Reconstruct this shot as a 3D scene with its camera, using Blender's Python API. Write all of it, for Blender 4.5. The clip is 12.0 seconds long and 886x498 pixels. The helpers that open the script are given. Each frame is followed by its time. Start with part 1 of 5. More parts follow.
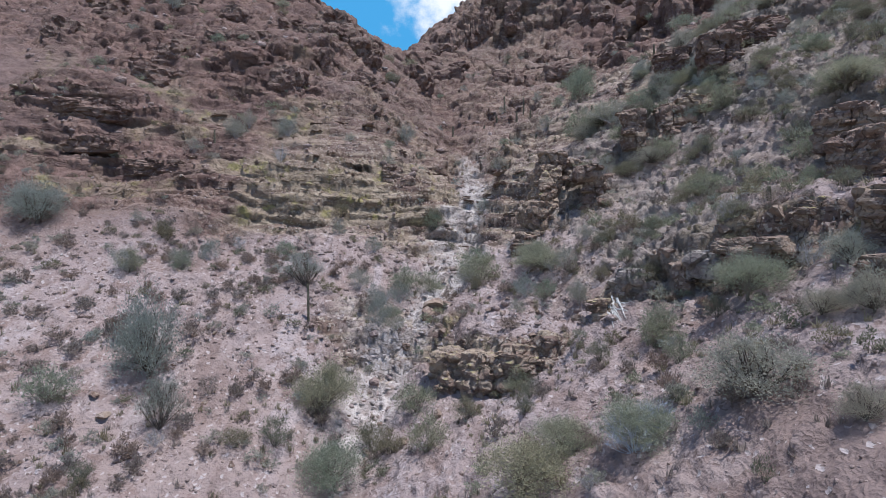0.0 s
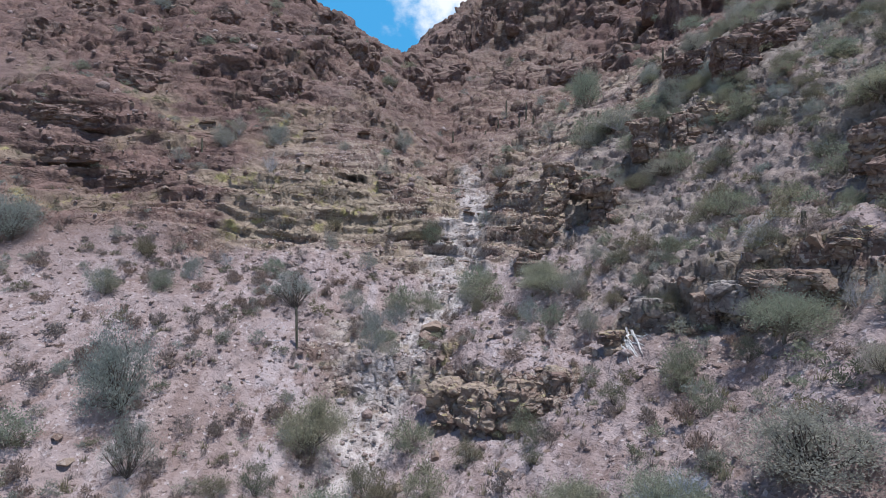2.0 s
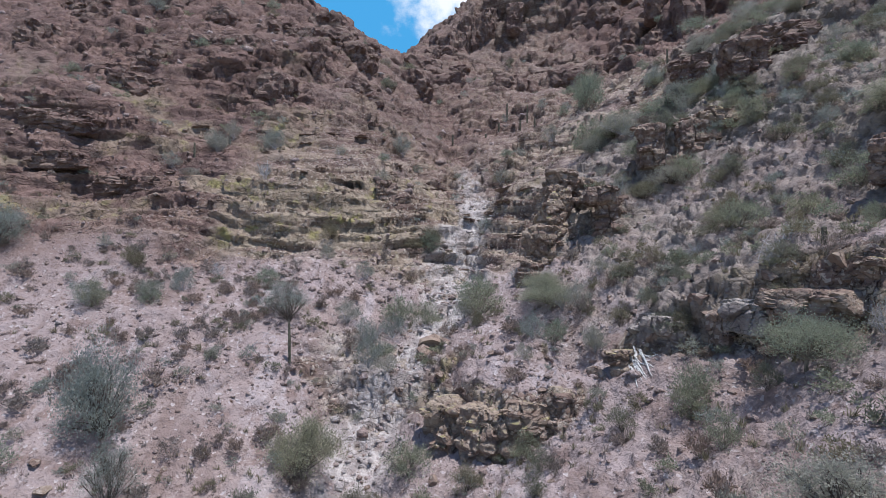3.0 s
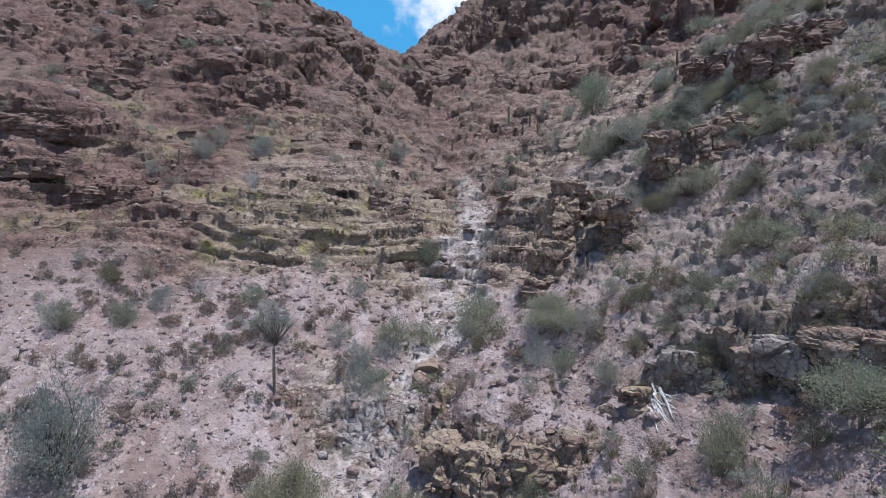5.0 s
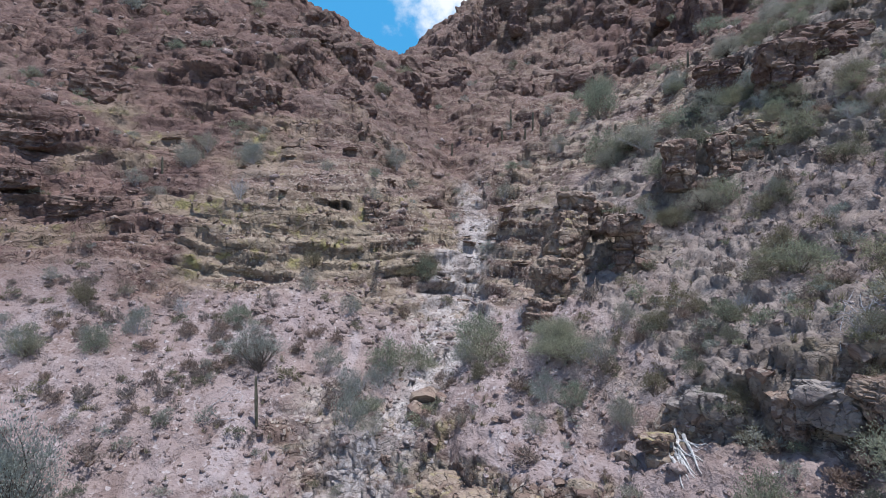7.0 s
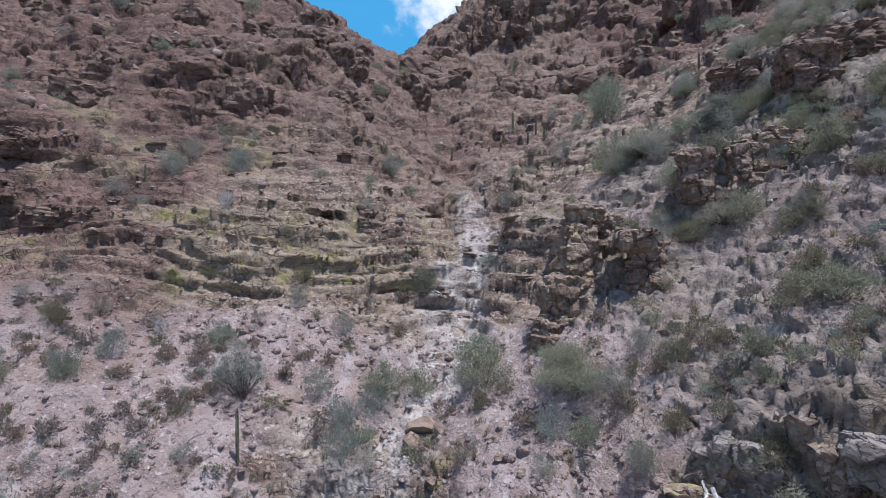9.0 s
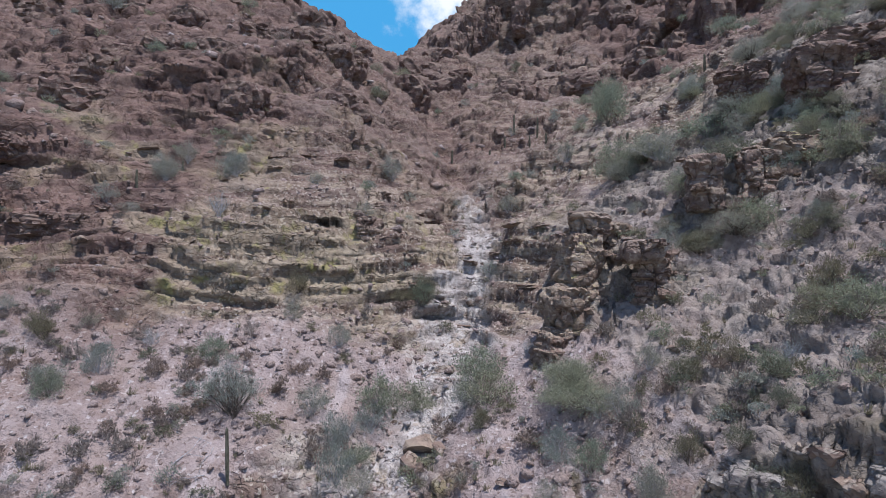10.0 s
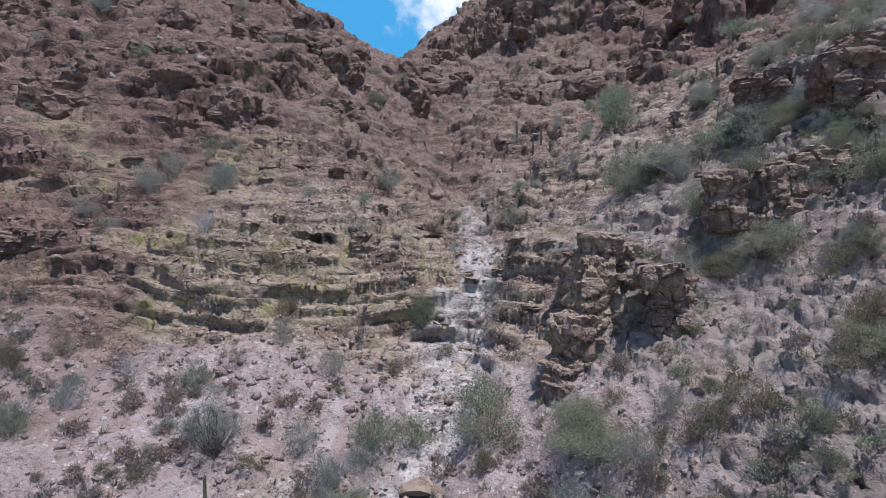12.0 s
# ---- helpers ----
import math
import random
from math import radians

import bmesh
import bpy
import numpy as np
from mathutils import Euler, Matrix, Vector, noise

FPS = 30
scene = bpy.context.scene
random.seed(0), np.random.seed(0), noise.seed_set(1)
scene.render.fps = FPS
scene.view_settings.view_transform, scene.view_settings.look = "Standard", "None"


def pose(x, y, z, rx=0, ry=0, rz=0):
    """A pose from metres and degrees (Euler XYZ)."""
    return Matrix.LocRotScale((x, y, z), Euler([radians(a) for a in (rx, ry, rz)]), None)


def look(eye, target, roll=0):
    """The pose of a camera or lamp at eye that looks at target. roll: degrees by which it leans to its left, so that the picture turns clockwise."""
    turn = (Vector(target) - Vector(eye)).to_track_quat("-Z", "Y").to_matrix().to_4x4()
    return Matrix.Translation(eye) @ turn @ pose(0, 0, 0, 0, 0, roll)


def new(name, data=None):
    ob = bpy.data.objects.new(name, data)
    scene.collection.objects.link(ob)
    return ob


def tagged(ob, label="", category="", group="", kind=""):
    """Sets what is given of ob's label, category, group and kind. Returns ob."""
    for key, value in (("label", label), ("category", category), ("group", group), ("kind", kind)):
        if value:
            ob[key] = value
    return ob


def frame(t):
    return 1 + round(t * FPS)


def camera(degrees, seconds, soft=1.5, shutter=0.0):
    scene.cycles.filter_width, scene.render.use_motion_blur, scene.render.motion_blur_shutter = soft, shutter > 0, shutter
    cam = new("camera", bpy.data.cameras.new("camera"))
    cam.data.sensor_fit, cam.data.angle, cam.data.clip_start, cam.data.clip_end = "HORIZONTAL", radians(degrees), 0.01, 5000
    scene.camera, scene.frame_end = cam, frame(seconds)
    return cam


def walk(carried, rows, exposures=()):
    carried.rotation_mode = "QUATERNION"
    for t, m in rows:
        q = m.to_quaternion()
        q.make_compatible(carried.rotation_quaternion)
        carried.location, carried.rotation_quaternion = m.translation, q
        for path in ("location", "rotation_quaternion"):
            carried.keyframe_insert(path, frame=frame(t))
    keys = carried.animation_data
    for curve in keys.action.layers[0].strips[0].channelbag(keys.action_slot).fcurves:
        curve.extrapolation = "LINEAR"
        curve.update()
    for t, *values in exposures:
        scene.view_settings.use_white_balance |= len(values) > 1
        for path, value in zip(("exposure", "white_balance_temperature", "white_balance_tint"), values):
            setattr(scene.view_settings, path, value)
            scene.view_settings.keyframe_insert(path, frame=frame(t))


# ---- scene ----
cam = camera(80.0, 12.0, soft=0.8)
METRES, EYE, TILT, LEAN, TURN = 18.0, 16.0, 0.0, 0.0, 0.0
ROWS = [
    (0.0, 0.0000, 0.0000, 0.0000, -0.00, 0.00, -0.00),
    (0.5, 0.0027, 0.0510, 0.0239, 0.03, -0.01, -0.02),
    (1.0, 0.0050, 0.1015, 0.0518, 0.05, -0.01, -0.03),
    (1.5, 0.0084, 0.1526, 0.0797, 0.07, -0.01, -0.03),
    (2.0, 0.0108, 0.2038, 0.1085, 0.07, -0.02, -0.02),
    (2.5, 0.0147, 0.2558, 0.1382, 0.09, -0.02, -0.04),
    (3.0, 0.0179, 0.3079, 0.1648, 0.09, -0.02, -0.04),
    (5.0, 0.0308, 0.5141, 0.2550, 0.16, -0.06, -0.04),
    (5.5, 0.0340, 0.5647, 0.2788, 0.18, -0.06, -0.04),
    (6.0, 0.0363, 0.6150, 0.3014, 0.18, -0.06, -0.06),
    (6.5, 0.0396, 0.6649, 0.3215, 0.20, -0.06, -0.07),
    (7.0, 0.0421, 0.7137, 0.3419, 0.21, -0.06, -0.07),
    (9.0, 0.0496, 0.8990, 0.4180, 0.26, -0.07, -0.08),
    (9.5, 0.0510, 0.9435, 0.4406, 0.28, -0.06, -0.07),
    (10.0, 0.0521, 0.9873, 0.4631, 0.28, -0.06, -0.08),
    (10.5, 0.0535, 1.0309, 0.4842, 0.29, -0.05, -0.08),
    (11.0, 0.0540, 1.0740, 0.5071, 0.31, -0.04, -0.07),
    (11.5, 0.0551, 1.1178, 0.5309, 0.33, -0.03, -0.07),
    (12.0, 0.0556, 1.1620, 0.5583, 0.35, -0.04, -0.07),
]
walk(cam, [(t, pose(0, 0, EYE, TILT, LEAN, TURN) @ pose(METRES * x, METRES * y, METRES * z, 90 + pitch, roll, yaw)) for t, x, y, z, yaw, pitch, roll in ROWS],
     exposures=[(0.0, 0.07, 5970, 12), (12.0, 0.07, 5970, 12)])


# ---------------------------------------------------------------- sky and sun
SUN_FROM = Vector((0.21, -0.14, 0.96)).normalized()
world = bpy.data.worlds.new("world")
scene.world = world
world.use_nodes = True
wn, wl = world.node_tree.nodes, world.node_tree.links
sky = wn.new("ShaderNodeTexSky")
sky.sky_type, sky.sun_disc = "NISHITA", False
sky.sun_elevation, sky.sun_rotation = math.asin(SUN_FROM.z), math.atan2(SUN_FROM.x, SUN_FROM.y)
sky.altitude, sky.air_density, sky.dust_density, sky.ozone_density = 500, 1.0, 0.0, 2.5
wl.new(sky.outputs[0], wn["Background"].inputs[0])
wn["Background"].inputs[1].default_value = 0.14
sun = new("sun", bpy.data.lights.new("sun", "SUN"))
sun.data.energy, sun.data.angle, sun.data.color = 4.9, radians(0.6), (1.0, 0.96, 0.91)
sun.matrix_world = look(SUN_FROM * 300, (0, 0, 0))


# the sky far behind the notch, with a white cumulus
def cloud():
    m = bpy.data.materials.new("cloud")
    m.use_nodes = True
    n, l = m.node_tree.nodes, m.node_tree.links
    n.clear()
    c = n.new("ShaderNodeTexCoord").outputs["Object"]
    tex = n.new("ShaderNodeTexNoise")
    tex.inputs["Scale"].default_value, tex.inputs["Detail"].default_value, tex.inputs["Roughness"].default_value = 0.011, 7, 0.55
    l.new(c, tex.inputs["Vector"])
    dist = n.new("ShaderNodeVectorMath")
    dist.operation = "LENGTH"
    l.new(c, dist.inputs[0])
    edge = n.new("ShaderNodeMapRange")
    edge.inputs[1].default_value, edge.inputs[2].default_value, edge.inputs[3].default_value, edge.inputs[4].default_value = 0, 330, 0.56, -0.12
    l.new(dist.outputs["Value"], edge.inputs[0])
    add = n.new("ShaderNodeMath")
    l.new(tex.outputs["Fac"], add.inputs[0])
    l.new(edge.outputs[0], add.inputs[1])
    soft = n.new("ShaderNodeMapRange")
    soft.interpolation_type = "SMOOTHSTEP"
    soft.inputs[1].default_value, soft.inputs[2].default_value = 0.52, 0.88
    l.new(add.outputs[0], soft.inputs[0])
    glow, clear, mix, out = n.new("ShaderNodeEmission"), n.new("ShaderNodeEmission"), n.new("ShaderNodeMixShader"), n.new("ShaderNodeOutputMaterial")
    glow.inputs[0].default_value, glow.inputs[1].default_value = (0.95, 0.97, 1.0, 1), 1.0
    clear.inputs[0].default_value, clear.inputs[1].default_value = (0.085, 0.385, 0.72, 1), 1.0
    l.new(soft.outputs[0], mix.inputs[0])
    l.new(clear.outputs[0], mix.inputs[1])
    l.new(glow.outputs[0], mix.inputs[2])
    l.new(mix.outputs[0], out.inputs[0])
    bm = bmesh.new()
    bmesh.ops.create_grid(bm, x_segments=1, y_segments=1, size=620)
    me = bpy.data.meshes.new("sky_backdrop")
    bm.to_mesh(me)
    bm.free()
    me.materials.append(m)
    ob = new("sky_backdrop", me)
    ob.matrix_world = pose(60, 1500, 800, 90, 0, 0)
    return tagged(ob, "blue sky with a white cumulus cloud", "sky", kind="structure")


cloud()


# ---------------------------------------------------------------- materials
def material(name, rough=0.9):
    m = bpy.data.materials.new(name)
    m.use_nodes = True
    b = m.node_tree.nodes["Principled BSDF"]
    b.inputs["Roughness"].default_value = rough
    b.inputs["Specular IOR Level"].default_value = 0.2
    return m, m.node_tree.nodes, m.node_tree.links, b


def node(nodes, kind, **values):
    n = nodes.new(kind)
    for key, value in values.items():
        if key in n.inputs:
            n.inputs[key].default_value = value
    return n


def blend(nodes, links, factor, a, b, mode="MIX"):
    n = nodes.new("ShaderNodeMix")
    n.data_type, n.blend_type = "RGBA", mode
    for socket, value in ((n.inputs[0], factor), (n.inputs[6], a), (n.inputs[7], b)):
        if isinstance(value, bpy.types.NodeSocket):
            links.new(value, socket)
        else:
            socket.default_value = (*value, 1) if isinstance(value, tuple) else value
    return n.outputs[2]


def ramp(nodes, links, value, low, high):
    n = nodes.new("ShaderNodeMapRange")
    n.interpolation_type = "SMOOTHSTEP"
    links.new(value, n.inputs[0])
    n.inputs[1].default_value, n.inputs[2].default_value = low, high
    return n.outputs[0]


def noise_at(nodes, links, coords, scale, detail=3.0, stretch=None, rough=0.6):
    if stretch:
        mp = nodes.new("ShaderNodeMapping")
        mp.inputs["Scale"].default_value = stretch
        links.new(coords, mp.inputs[0])
        coords = mp.outputs[0]
    n = node(nodes, "ShaderNodeTexNoise", Scale=scale, Detail=detail, Roughness=rough)
    links.new(coords, n.inputs["Vector"])
    return n.outputs["Fac"]


def cells_at(nodes, links, coords, scale):
    n = node(nodes, "ShaderNodeTexVoronoi", Scale=scale)
    links.new(coords, n.inputs["Vector"])
    return n.outputs["Distance"], n.outputs["Color"]


def bumped(nodes, links, bsdf, value, strength, distance):
    b = nodes.new("ShaderNodeBump")
    b.inputs["Strength"].default_value, b.inputs["Distance"].default_value = strength, distance
    links.new(value, b.inputs["Height"])
    links.new(b.outputs[0], bsdf.inputs["Normal"])


def mineral(name, zones, tone="mixed"):
    """Desert rock and rubble. zones: whether the mesh carries the ground's own zones of rock, pale wash stone and lichen."""
    m, n, l, b = material(name, 0.95)
    c = n.new("ShaderNodeTexCoord").outputs["Object"]
    if not zones:
        rnd = n.new("ShaderNodeObjectInfo")
        add = n.new("ShaderNodeVectorMath")
        l.new(c, add.inputs[0])
        mul = n.new("ShaderNodeMath")
        mul.operation = "MULTIPLY"
        mul.inputs[1].default_value = 37.0
        l.new(rnd.outputs["Random"], mul.inputs[0])
        l.new(mul.outputs[0], add.inputs[1])
        c = add.outputs[0]
    broad = noise_at(n, l, c, 0.07, 4)
    mid = noise_at(n, l, c, 0.5, 5)
    fine = noise_at(n, l, c, 3.2, 6, rough=0.7)
    warp = n.new("ShaderNodeVectorMath")
    warp.operation = "MULTIPLY_ADD"
    ripple = node(n, "ShaderNodeTexNoise", Scale=2.6, Detail=3.0)
    l.new(c, ripple.inputs["Vector"])
    l.new(ripple.outputs["Color"], warp.inputs[0])
    warp.inputs[1].default_value = (0.5, 0.5, 0.5)
    l.new(c, warp.inputs[2])
    edge, tint = cells_at(n, l, warp.outputs[0], 4.6)
    runs = noise_at(n, l, c, 0.22, 4, stretch=(1.6, 0.35, 0.35))
    pick = n.new("ShaderNodeSeparateColor")
    l.new(tint, pick.inputs[0])
    # rubble: mauve-pink gravel, browner and paler patches, pale and dark stones
    soil = blend(n, l, ramp(n, l, mid, 0.35, 0.65), (0.345, 0.276, 0.262), (0.285, 0.222, 0.207))
    soil = blend(n, l, ramp(n, l, broad, 0.45, 0.62), soil, (0.308, 0.238, 0.216))
    soil = blend(n, l, ramp(n, l, runs, 0.52, 0.66), soil, (0.378, 0.315, 0.304))
    soil = blend(n, l, ramp(n, l, runs, 0.46, 0.36), soil, (0.240, 0.178, 0.160))
    broken = noise_at(n, l, c, 0.33, 6, rough=0.72)
    soil = blend(n, l, ramp(n, l, broken, 0.52, 0.64), soil, (0.235, 0.168, 0.148))
    soil = blend(n, l, ramp(n, l, pick.outputs[0], 0.93, 0.97), soil, (0.43, 0.37, 0.355))
    soil = blend(n, l, ramp(n, l, pick.outputs[1], 0.90, 0.95), soil, (0.190, 0.140, 0.126))
    soil = blend(n, l, ramp(n, l, fine, 0.56, 0.76), soil, (0.250, 0.190, 0.175))
    # rock: brown-red with tan beds
    beds = noise_at(n, l, c, 0.9, 4, stretch=(0.12, 0.12, 1.6))
    rock = blend(n, l, ramp(n, l, beds, 0.43, 0.57), (0.200, 0.138, 0.112), (0.370, 0.295, 0.222))
    rock = blend(n, l, ramp(n, l, mid, 0.45, 0.68), rock, (0.182, 0.124, 0.105))
    rock = blend(n, l, ramp(n, l, fine, 0.55, 0.75), rock, (0.105, 0.072, 0.060))
    rock = blend(n, l, ramp(n, l, pick.outputs[2], 0.82, 0.87), rock, (0.40, 0.335, 0.28))
    sway = n.new("ShaderNodeVectorMath")
    sway.operation = "MULTIPLY_ADD"
    swell = node(n, "ShaderNodeTexNoise", Scale=0.35, Detail=4.0)
    l.new(c, swell.inputs["Vector"])
    l.new(swell.outputs["Color"], sway.inputs[0])
    sway.inputs[1].default_value = (2.6, 2.6, 2.6)
    l.new(c, sway.inputs[2])
    seams = noise_at(n, l, sway.outputs[0], 0.8, 4, stretch=(0.35, 0.35, 2.4))
    rock = blend(n, l, ramp(n, l, seams, 0.56, 0.74), rock, (0.150, 0.110, 0.094))
    crack = 0
    for scale, width, dark in ((0.55, 0.035, 0.65), (1.7, 0.05, 0.45)):
        gap = node(n, "ShaderNodeTexVoronoi", Scale=scale)
        gap.feature = "DISTANCE_TO_EDGE"
        l.new(warp.outputs[0], gap.inputs["Vector"])
        line = n.new("ShaderNodeMath")
        line.operation = "MULTIPLY"
        l.new(ramp(n, l, gap.outputs["Distance"], width, 0.0), line.inputs[0])
        l.new(ramp(n, l, noise_at(n, l, c, scale * 1.3, 2), 0.42, 0.62), line.inputs[1])
        shade = n.new("ShaderNodeMath")
        shade.operation = "MULTIPLY"
        shade.inputs[1].default_value = dark
        l.new(line.outputs[0], shade.inputs[0])
        rock = blend(n, l, shade.outputs[0], rock, (0.055, 0.040, 0.035))
        total = n.new("ShaderNodeMath")
        if crack:
            l.new(crack, total.inputs[0])
        else:
            total.inputs[0].default_value = 0
        l.new(line.outputs[0], total.inputs[1])
        crack = total.outputs[0]
    if zones:
        def zone(key):
            a = n.new("ShaderNodeAttribute")
            a.attribute_name = key
            return a.outputs["Fac"]
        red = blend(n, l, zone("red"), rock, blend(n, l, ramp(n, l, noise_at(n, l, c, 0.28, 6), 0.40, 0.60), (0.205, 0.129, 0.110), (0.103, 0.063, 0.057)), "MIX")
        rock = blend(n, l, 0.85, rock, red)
        brown = n.new("ShaderNodeMath")
        brown.operation = "MULTIPLY"
        brown.inputs[1].default_value = 0.85
        l.new(zone("red"), brown.inputs[0])
        soil = blend(n, l, brown.outputs[0], soil, (0.158, 0.106, 0.093))
        lichen = n.new("ShaderNodeMath")
        lichen.operation = "MULTIPLY"
        l.new(zone("lichen"), lichen.inputs[0])
        l.new(ramp(n, l, mid, 0.53, 0.68), lichen.inputs[1])
        tan = n.new("ShaderNodeMath")
        tan.operation = "MULTIPLY"
        tan.inputs[1].default_value = 0.5
        l.new(zone("lichen"), tan.inputs[0])
        rock = blend(n, l, tan.outputs[0], rock, (0.330, 0.268, 0.188))
        rock = blend(n, l, lichen.outputs[0], rock, (0.315, 0.275, 0.125))
        grey = blend(n, l, ramp(n, l, mid, 0.38, 0.62), (0.305, 0.260, 0.226), (0.182, 0.150, 0.130))
        grey = blend(n, l, ramp(n, l, fine, 0.55, 0.72), grey, (0.115, 0.100, 0.094))
        rock = blend(n, l, zone("grey"), rock, grey)
        colour = blend(n, l, zone("rock"), soil, rock)
        white = n.new("ShaderNodeMath")
        white.operation = "MULTIPLY"
        l.new(zone("pale"), white.inputs[0])
        l.new(ramp(n, l, noise_at(n, l, c, 0.7, 5), 0.32, 0.50), white.inputs[1])
        colour = blend(n, l, white.outputs[0], colour, blend(n, l, ramp(n, l, mid, 0.40, 0.66), blend(n, l, ramp(n, l, fine, 0.45, 0.65), (0.52, 0.468, 0.440), (0.34, 0.292, 0.270)), (0.30, 0.255, 0.235)))
    else:
        colour = rock
        if tone == "soil":
            isle = n.new("ShaderNodeNewGeometry").outputs["Random Per Island"]
            colour = blend(n, l, ramp(n, l, isle, 0.55, 1.6), blend(n, l, ramp(n, l, isle, 0.2, 0.5), soil, (0.30, 0.228, 0.204)), rock)
            colour = blend(n, l, ramp(n, l, isle, 0.05, 0.0), colour, (0.42, 0.37, 0.36))
        if tone == "rock":
            colour = blend(n, l, 0.35, colour, (0.255, 0.180, 0.145))
        if tone == "red":
            colour = blend(n, l, 0.6, colour, blend(n, l, mid, (0.20, 0.123, 0.106), (0.128, 0.081, 0.072)))
        if tone == "lichen":
            top = n.new("ShaderNodeSeparateXYZ")
            l.new(n.new("ShaderNodeNewGeometry").outputs["Normal"], top.inputs[0])
            grows = n.new("ShaderNodeMath")
            grows.operation = "MULTIPLY"
            l.new(ramp(n, l, top.outputs["Z"], 0.25, 0.8), grows.inputs[0])
            l.new(ramp(n, l, noise_at(n, l, c, 0.9, 5), 0.52, 0.66), grows.inputs[1])
            colour = blend(n, l, 0.35, colour, (0.31, 0.228, 0.170))
            colour = blend(n, l, grows.outputs[0], colour, (0.375, 0.325, 0.155))
        if tone == "grey":
            colour = blend(n, l, 0.75, colour, blend(n, l, ramp(n, l, mid, 0.35, 0.65), (0.36, 0.33, 0.31), (0.20, 0.175, 0.165)))
        if tone == "pale":
            colour = blend(n, l, 0.9, colour, blend(n, l, mid, (0.48, 0.435, 0.42), (0.30, 0.26, 0.25)))
    l.new(colour, b.inputs["Base Color"])
    # relief: grain and pebbles everywhere, seams and cracks in rock alone
    grit, cut, firm, relief = (n.new("ShaderNodeMath") for _ in range(4))
    l.new(fine, grit.inputs[1])
    l.new(ramp(n, l, seams, 0.53, 0.70), cut.inputs[0])
    l.new(crack, cut.inputs[1])
    firm.operation, relief.operation = "MULTIPLY", "SUBTRACT"
    l.new(cut.outputs[0], firm.inputs[0])
    pebbles = n.new("ShaderNodeMath")
    pebbles.operation = "MULTIPLY"
    l.new(edge, pebbles.inputs[0])
    l.new(pebbles.outputs[0], grit.inputs[0])
    pebbles.inputs[1].default_value = 0.8 if tone == "soil" else 0.15
    if zones:
        sound = n.new("ShaderNodeMath")
        sound.operation = "MULTIPLY_ADD"
        l.new(zone("grey"), sound.inputs[0])
        sound.inputs[1].default_value = -0.65
        l.new(zone("rock"), sound.inputs[2])
        l.new(sound.outputs[0], firm.inputs[1])
        fewer = n.new("ShaderNodeMath")
        fewer.operation = "MULTIPLY_ADD"
        l.new(zone("rock"), fewer.inputs[0])
        fewer.inputs[1].default_value, fewer.inputs[2].default_value = -0.4, 0.55
        l.new(fewer.outputs[0], pebbles.inputs[1])
    else:
        firm.inputs[1].default_value = 0.3 if tone == "soil" else 1.0
    l.new(grit.outputs[0], relief.inputs[0])
    l.new(firm.outputs[0], relief.inputs[1])
    bumped(n, l, b, relief.outputs[0], 1.0, 0.16)
    return m


def plant(name, dark, light):
    """Thin leaves: matt above, letting some light through."""
    m, n, l, b = material(name, 0.75)
    rnd = n.new("ShaderNodeObjectInfo").outputs["Random"]
    isle = n.new("ShaderNodeNewGeometry").outputs["Random Per Island"]
    colour = blend(n, l, isle, dark, light)
    other = blend(n, l, isle, tuple(v * f for v, f in zip(dark, (1.25, 1.02, 0.95))), tuple(v * f for v, f in zip(light, (1.18, 1.02, 0.9))))
    colour = blend(n, l, rnd, colour, other)
    l.new(colour, b.inputs["Base Color"])
    through_leaf, mix = n.new("ShaderNodeBsdfTranslucent"), n.new("ShaderNodeMixShader")
    l.new(colour, through_leaf.inputs[0])
    mix.inputs[0].default_value = 0.5
    l.new(b.outputs[0], mix.inputs[1])
    l.new(through_leaf.outputs[0], mix.inputs[2])
    l.new(mix.outputs[0], n["Material Output"].inputs[0])
    return m


def bark(name, dark, light):
    m, n, l, b = material(name, 0.9)
    c = n.new("ShaderNodeTexCoord").outputs["Object"]
    f = noise_at(n, l, c, 7.0, 4, stretch=(1, 1, 0.3))
    l.new(blend(n, l, ramp(n, l, f, 0.35, 0.65), dark, light), b.inputs["Base Color"])
    bumped(n, l, b, f, 0.6, 0.02)
    return m


GROUND = mineral("canyon_ground", True)
STONE = mineral("loose_stone", False, "soil")
ROCK = mineral("ledge_rock", False, "rock")
RED_ROCK = mineral("red_rock", False, "red")
LICHEN_ROCK = mineral("lichen_rock", False, "lichen")
PALE_STONE = mineral("pale_stone", False, "pale")
GREY_ROCK = mineral("grey_rock", False, "grey")
LEAF_GREEN = plant("palo_verde_leaf", (0.163, 0.194, 0.142), (0.326, 0.369, 0.283))
LEAF_PALE = plant("pale_green_leaf", (0.208, 0.235, 0.170), (0.378, 0.414, 0.322))
LEAF_GREY = plant("grey_green_leaf", (0.198, 0.224, 0.202), (0.368, 0.404, 0.359))
LEAF_OLIVE = plant("olive_leaf", (0.133, 0.143, 0.105), (0.257, 0.266, 0.205))
LEAF_BROWN = plant("dry_leaf", (0.175, 0.154, 0.140), (0.330, 0.295, 0.270))
TWIG_GREY = bark("grey_twig", (0.22, 0.22, 0.23), (0.46, 0.45, 0.47))
TWIG_BLUE = bark("weathered_blue_twig", (0.27, 0.31, 0.38), (0.47, 0.52, 0.60))
TWIG_DARK = bark("dark_twig", (0.06, 0.05, 0.042), (0.17, 0.14, 0.12))
TWIG_BROWN = bark("brown_twig", (0.12, 0.105, 0.085), (0.25, 0.225, 0.19))
